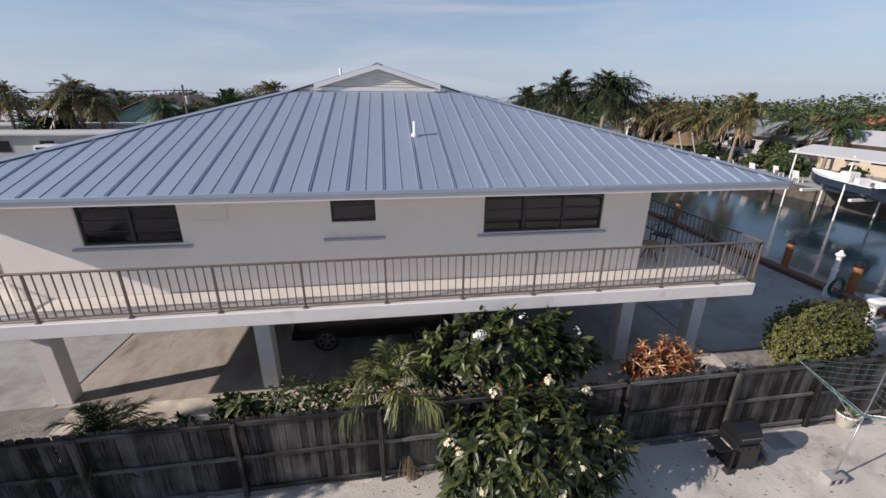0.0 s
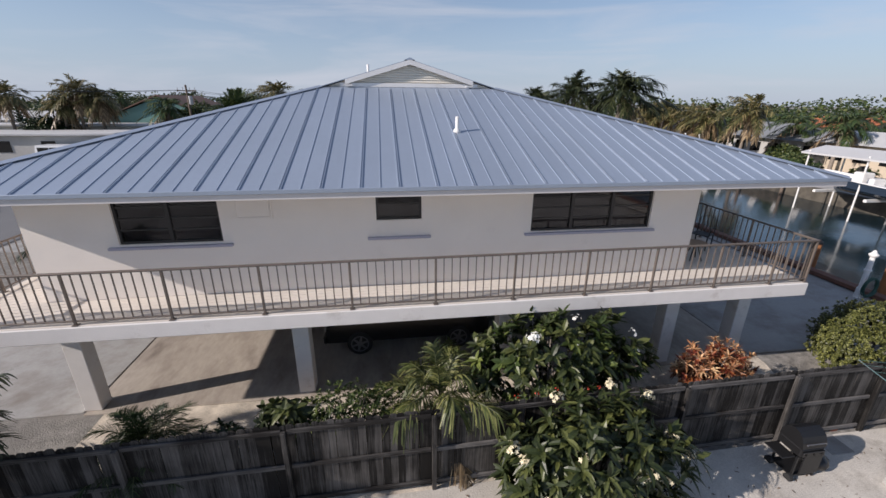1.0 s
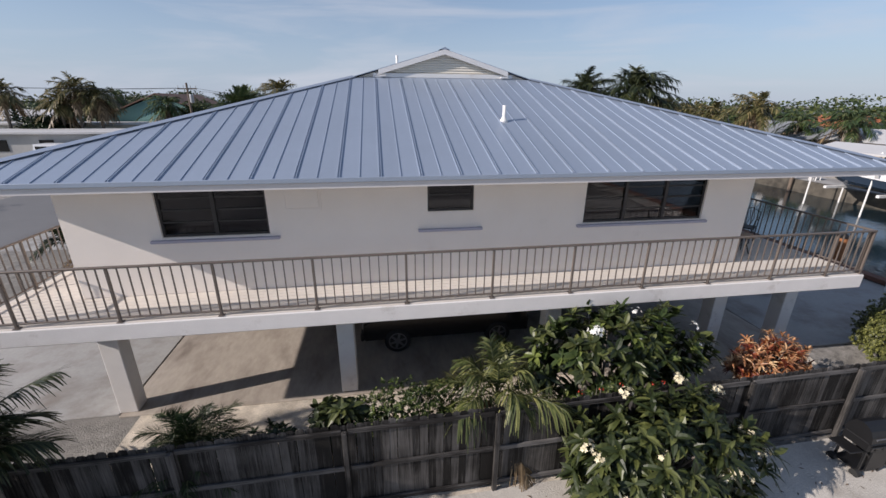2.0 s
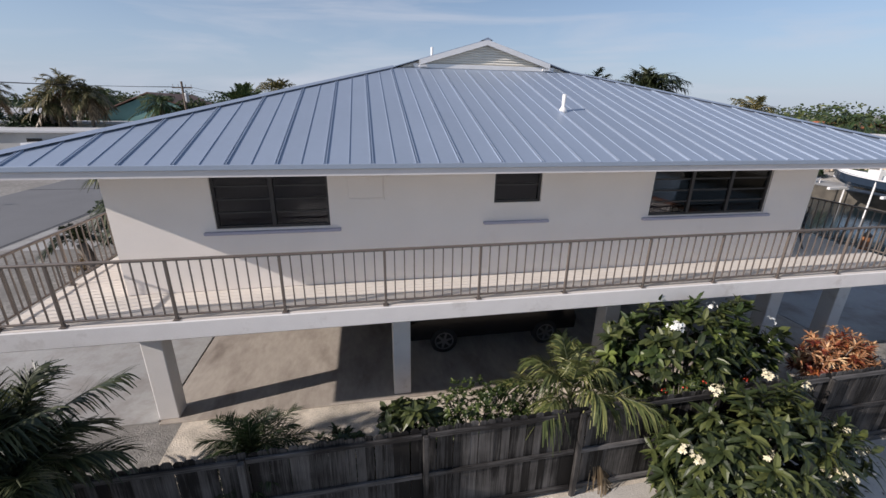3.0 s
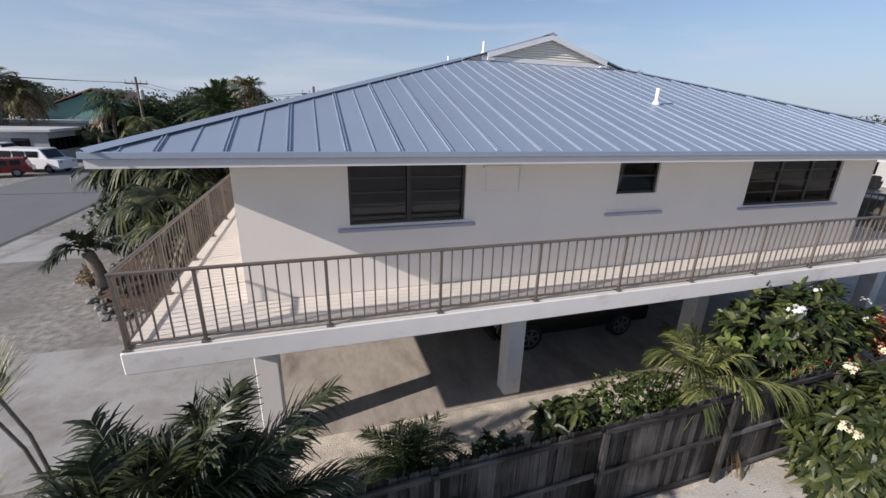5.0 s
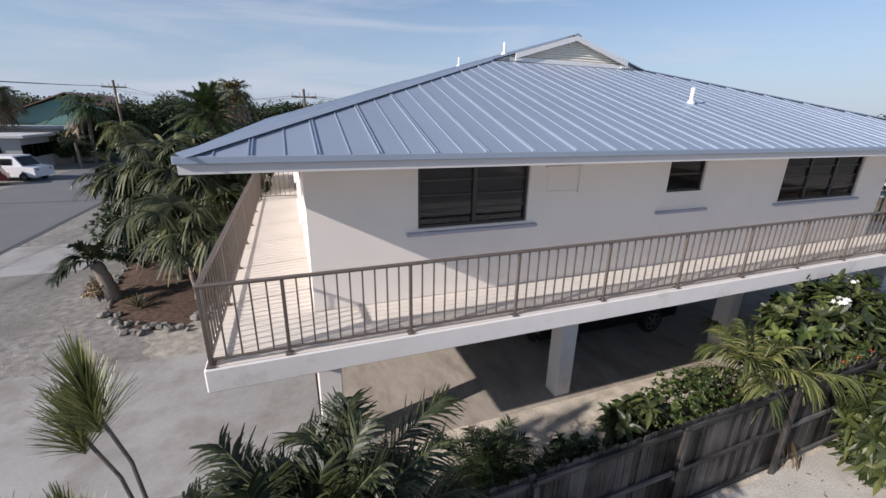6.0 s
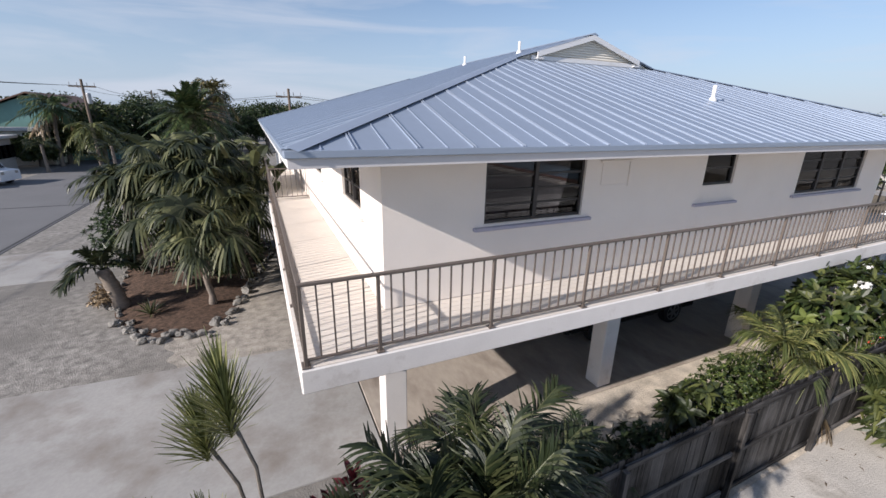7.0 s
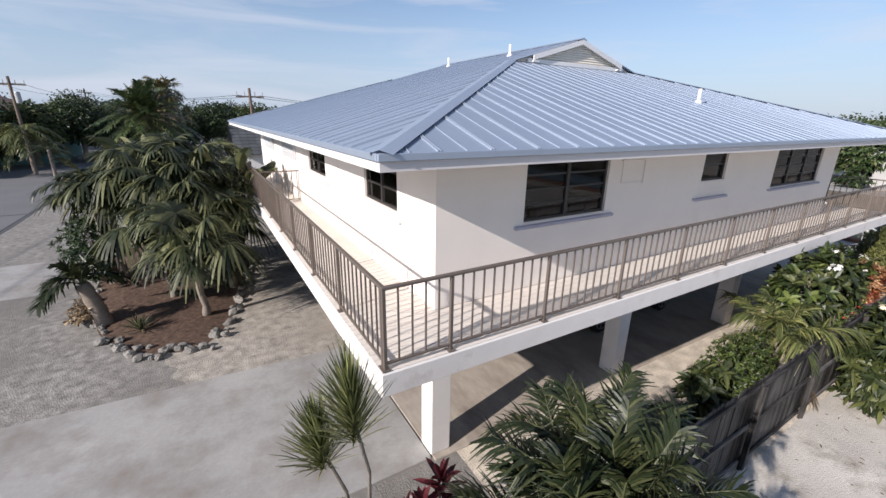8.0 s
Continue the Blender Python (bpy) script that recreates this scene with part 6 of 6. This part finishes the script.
for sx in (-1.5, 1.5):
    for sy in (-1.5, 1.5):
        q = Build()
        q.tube([(37.8 + sx, 40.4 + sy, 0.1), (37.8 + sx, 40.4 + sy, 2.1)], 0.09, 8)
        part("post", q, WOODPOLE, tk)

# boat on its lift under a shelter
sh = thing("boat_shelter", (31.0, 15.5, WATER_Z), "white boat shelter over the canal", "shelter")
rb = Build()
rb.grid([[(x, y, z) for y in (11.0, 19.8)] for x, z in ((30.6, 3.55), (32.6, 4.0), (34.6, 3.55))])
rb.grid([[(x, y, z - 0.12) for y in (19.8, 11.0)] for x, z in ((30.6, 3.55), (32.6, 4.0), (34.6, 3.55))])
for y in (11.0, 19.8):
    rb.face((30.6, y, 3.43), (32.6, y, 3.88), (34.6, y, 3.43), (34.6, y, 3.55), (32.6, y, 4.0), (30.6, y, 3.55))
for x in (30.6, 34.6):
    rb.face((x, 11.0, 3.43), (x, 19.8, 3.43), (x, 19.8, 3.55), (x, 11.0, 3.55))
part("roof", rb, WHITEROOF, sh)
for x in (30.9, 34.2):
    for y in (11.4, 15.4, 19.4):
        q = Build()
        q.tube([(x, y, WATER_Z - 1), (x, y, 3.7)], 0.055, 8)
        part("post", q, WHITE, sh)
NAVY = material("navy_gelcoat", (0.03, 0.045, 0.07), 0.2, vary=0.05, bump=0)
GEL = material("white_gelcoat", (0.8, 0.8, 0.8), 0.25, vary=0.04, bump=0)


def boat(x, y, z, length, beam, heading, label, hull_mat):
    """A centre-console boat: hull, deck, console, windscreen, outboard."""
    t = thing("boat", (0, 0, 0), label, "boat")
    hl, tp = Build(), Build()
    secs = []
    for i in range(11):
        s = i / 10
        w = beam / 2 * (1 - max(0, (s - 0.45) / 0.55) ** 2.2) + 0.02
        keel = 0.0 + 0.75 * max(0, (s - 0.6) / 0.4) ** 2
        sheer = 0.95 + 0.3 * s * s
        px = -length / 2 + length * s
        secs.append([(px, -w, sheer), (px, -w * 0.92, 0.45 + 0.3 * s * s), (px, -w * 0.75, 0.3 + keel * 0.6), (px, 0, keel), (px, w * 0.75, 0.3 + keel * 0.6), (px, w * 0.92, 0.45 + 0.3 * s * s), (px, w, sheer)])
    hl.grid(secs)
    hl.face(*secs[0])
    part("hull", hl, hull_mat, t, smooth=False)
    tp.grid([[(r[0][0], r[0][1] * 1.03, r[0][2]), (r[0][0], r[0][1] * 1.03, r[0][2] + 0.06), (r[0][0], r[0][1] * 0.8, r[0][2] + 0.06), (r[0][0], r[0][1] * 0.8, 0.6), (r[6][0], r[6][1] * 0.8, 0.6), (r[6][0], r[6][1] * 0.8, r[6][2] + 0.06), (r[6][0], r[6][1] * 1.03, r[6][2] + 0.06), (r[6][0], r[6][1] * 1.03, r[6][2])] for r in secs])
    part("deck", tp, GEL, t)
    part("console", boxed(-0.5, 0.3, -0.4, 0.4, 0.6, 1.55, c=0.06), GEL, t)
    part("seat", boxed(-1.3, -0.8, -0.45, 0.45, 0.6, 1.25, c=0.05), GEL, t)
    ws = Build()
    ws.face((0.25, -0.38, 1.56), (0.25, 0.38, 1.56), (0.05, 0.33, 1.95), (0.05, -0.33, 1.95))
    part("windscreen", ws, TINTED, t)
    part("outboard", boxed(-length / 2 - 0.55, -length / 2 - 0.02, -0.22, 0.22, 0.5, 1.45, c=0.08), BLACK, t)
    t.matrix_basis = pose(x, y, z, 0, 0, heading)
    return t


boat(32.2, 16.4, 0.95, 6.0, 2.4, 82, "navy and white centre-console boat on a lift", NAVY)
boat(33.2, 46.0, WATER_Z - 0.35, 6.0, 2.2, 95, "white motor boat moored along the far bank", GEL)
for k, y in enumerate((14.6, 18.0)):
    cr = Build()
    cr.box(30.6, 34.8, y - 0.1, y + 0.1, 0.8, 0.98, c=0.01)
    solid("lift_beam", cr, WHITE, "white boat lift cradle beam over the water", "boat lift", origin=(30.6, y, 0.8))


def dock_chair():
    t = thing("deck_chair", (0, 0, 0), "white plastic deck chair on the far dock", "chair", "white chairs on the far dock")
    part("seat", boxed(-0.3, 0.3, -0.3, 0.3, 0.36, 0.42, c=0.01), WHITE, t)
    bk = Build()
    bk.face((-0.3, 0.3, 0.42), (0.3, 0.3, 0.42), (0.28, 0.52, 1.05), (-0.28, 0.52, 1.05))
    bk.face((-0.28, 0.54, 1.05), (0.28, 0.54, 1.05), (0.3, 0.33, 0.42), (-0.3, 0.33, 0.42))
    part("backrest", bk, WHITE, t)
    for sx in (-0.27, 0.27):
        for sy in (-0.27, 0.27):
            part("leg", boxed(sx - 0.03, sx + 0.03, sy - 0.03, sy + 0.03, 0, 0.36), WHITE, t)
    return t


dc = dock_chair()
dc.matrix_basis = pose(36.2, 30.0, 0.3, 0, 0, 60)
for x, y, a in ((36.3, 28.0, 100), (36.4, 32.4, 80), (36.2, 34.5, 120), (37.0, 26.0, 90), (36.6, 36.6, 70), (36.3, 23.4, 95)):
    copy_thing(dc, pose(x, y, 0.3, 0, 0, a))
slab("dock", 35.44, 38.6, 4.0, 60.0, 0.3, CONCRETE, "pale concrete dock along the far bank")
for y in (24.0, 28.5, 33.4, 39.6, 45.3):
    q = Build()
    q.tube([(34.6, y, WATER_Z - 1), (34.6, y, 1.3)], 0.14, 9)
    solid("dock_piling", q, WOODPOLE, "weathered timber piling on the far dock", "piling", group="pilings along the far dock", origin=(34.6, y, WATER_Z - 1))
dv = thing("boat_davit", (36.0, 37.1, 0.3), "white boat davit arms on the far dock", "davit")
for o in (0.0, 2.2):
    q = Build()
    q.tube([(36.0, 36.0 + o, 0.3), (36.0, 36.0 + o, 1.1), (34.4, 35.2 + o, 3.6)], 0.07, 7)
    part("arm", q, WHITE, dv)

# vehicles beyond the road
PAINT_WHITE = material("white_car_paint", (0.75, 0.76, 0.78), 0.25, vary=0.03, bump=0)
PAINT_RED = material("dark_red_car_paint", (0.18, 0.012, 0.014), 0.25, vary=0.05, bump=0)


def vehicle(x, y, heading, L, H, W, nose, paint, label, category):
    t = thing(category, (0, 0, 0), label, category)
    b = Build()
    pr = [(-L / 2, 0.35), (-L / 2, H * 0.55), (-L / 2 + nose, H * 0.6), (L / 2 - nose * 0.3, H * 0.58), (L / 2, H * 0.5), (L / 2, 0.35)]
    rows = [[(px, w, pz) for px, pz in pr + pr[:1]] for w in (-W / 2, -W / 2 + 0.05, W / 2 - 0.05, W / 2)]
    b.grid(rows)
    b.face(*rows[0][:-1])
    b.face(*reversed(rows[-1][:-1]))
    part("body", b, paint, t)
    c = Build()
    cpx = [(-L / 2 + nose * 0.9, H * 0.58), (-L / 2 + nose * 1.6, H), (L / 2 - nose * 0.35, H), (L / 2 - nose * 0.15, H * 0.58)]
    rows = [[(px, w * (0.9 if pz > H * 0.7 else 1), pz) for px, pz in cpx + cpx[:1]] for w in (-W / 2 + 0.04, W / 2 - 0.04)]
    c.grid(rows)
    c.face(*rows[0][:-1])
    c.face(*reversed(rows[1][:-1]))
    part("cabin", c, paint, t)
    x0, x1 = -L / 2 + nose * 1.65, L / 2 - nose * 0.5
    for k in range(3):
        a, e = x0 + (x1 - x0) * k / 3 + 0.08, x0 + (x1 - x0) * (k + 1) / 3 - 0.08
        for sg in (-1, 1):
            part("window", boxed(a, e, sg * (W / 2 - 0.06) - 0.03, sg * (W / 2 - 0.06) + 0.03, H * 0.64, H * 0.9), TINTED, t)
    ws = Build()
    ws.face((-L / 2 + nose * 0.95, -W * 0.42, H * 0.62), (-L / 2 + nose * 0.95, W * 0.42, H * 0.62), (-L / 2 + nose * 1.5, W * 0.38, H * 0.96), (-L / 2 + nose * 1.5, -W * 0.38, H * 0.96))
    ws.v = [(vx - 0.03, vy, vz) for vx, vy, vz in ws.v]
    part("windscreen", ws, TINTED, t)
    for sx in (-L / 2 + 0.9, L / 2 - 0.95):
        for sg in (-1, 1):
            w = Build()
            w.tube([(sx, sg * (W / 2 - 0.2), 0.34), (sx, sg * (W / 2 + 0.01), 0.34)], 0.34, 16)
            wh = part("wheel", w, RUBBER, t)
            r = Build()
            r.tube([(sx, sg * (W / 2 + 0.005), 0.34), (sx, sg * (W / 2 + 0.02), 0.34)], 0.2, 12)
            part("rim", r, CHROME, wh)
    for sg in (-1, 1):
        part("headlight", boxed(-L / 2 - 0.02, -L / 2 + 0.05, sg * W * 0.33 - 0.14, sg * W * 0.33 + 0.14, H * 0.42, H * 0.52, c=0.01), LAMP, t)
    t.matrix_basis = pose(x, y, 0.02, 0, 0, heading)
    return t


vehicle(-29.9, 39.2, 165, 5.2, 2.0, 1.95, 0.9, PAINT_WHITE, "white passenger van parked beyond the road", "van")
vehicle(-31.2, 36.2, 20, 4.6, 1.45, 1.75, 1.1, PAINT_RED, "dark red saloon car parked beyond the road", "car")
vehicle(-35.5, 43.5, 175, 5.6, 2.1, 2.0, 0.8, PAINT_WHITE, "white high-roofed van parked beside the bungalow", "van")
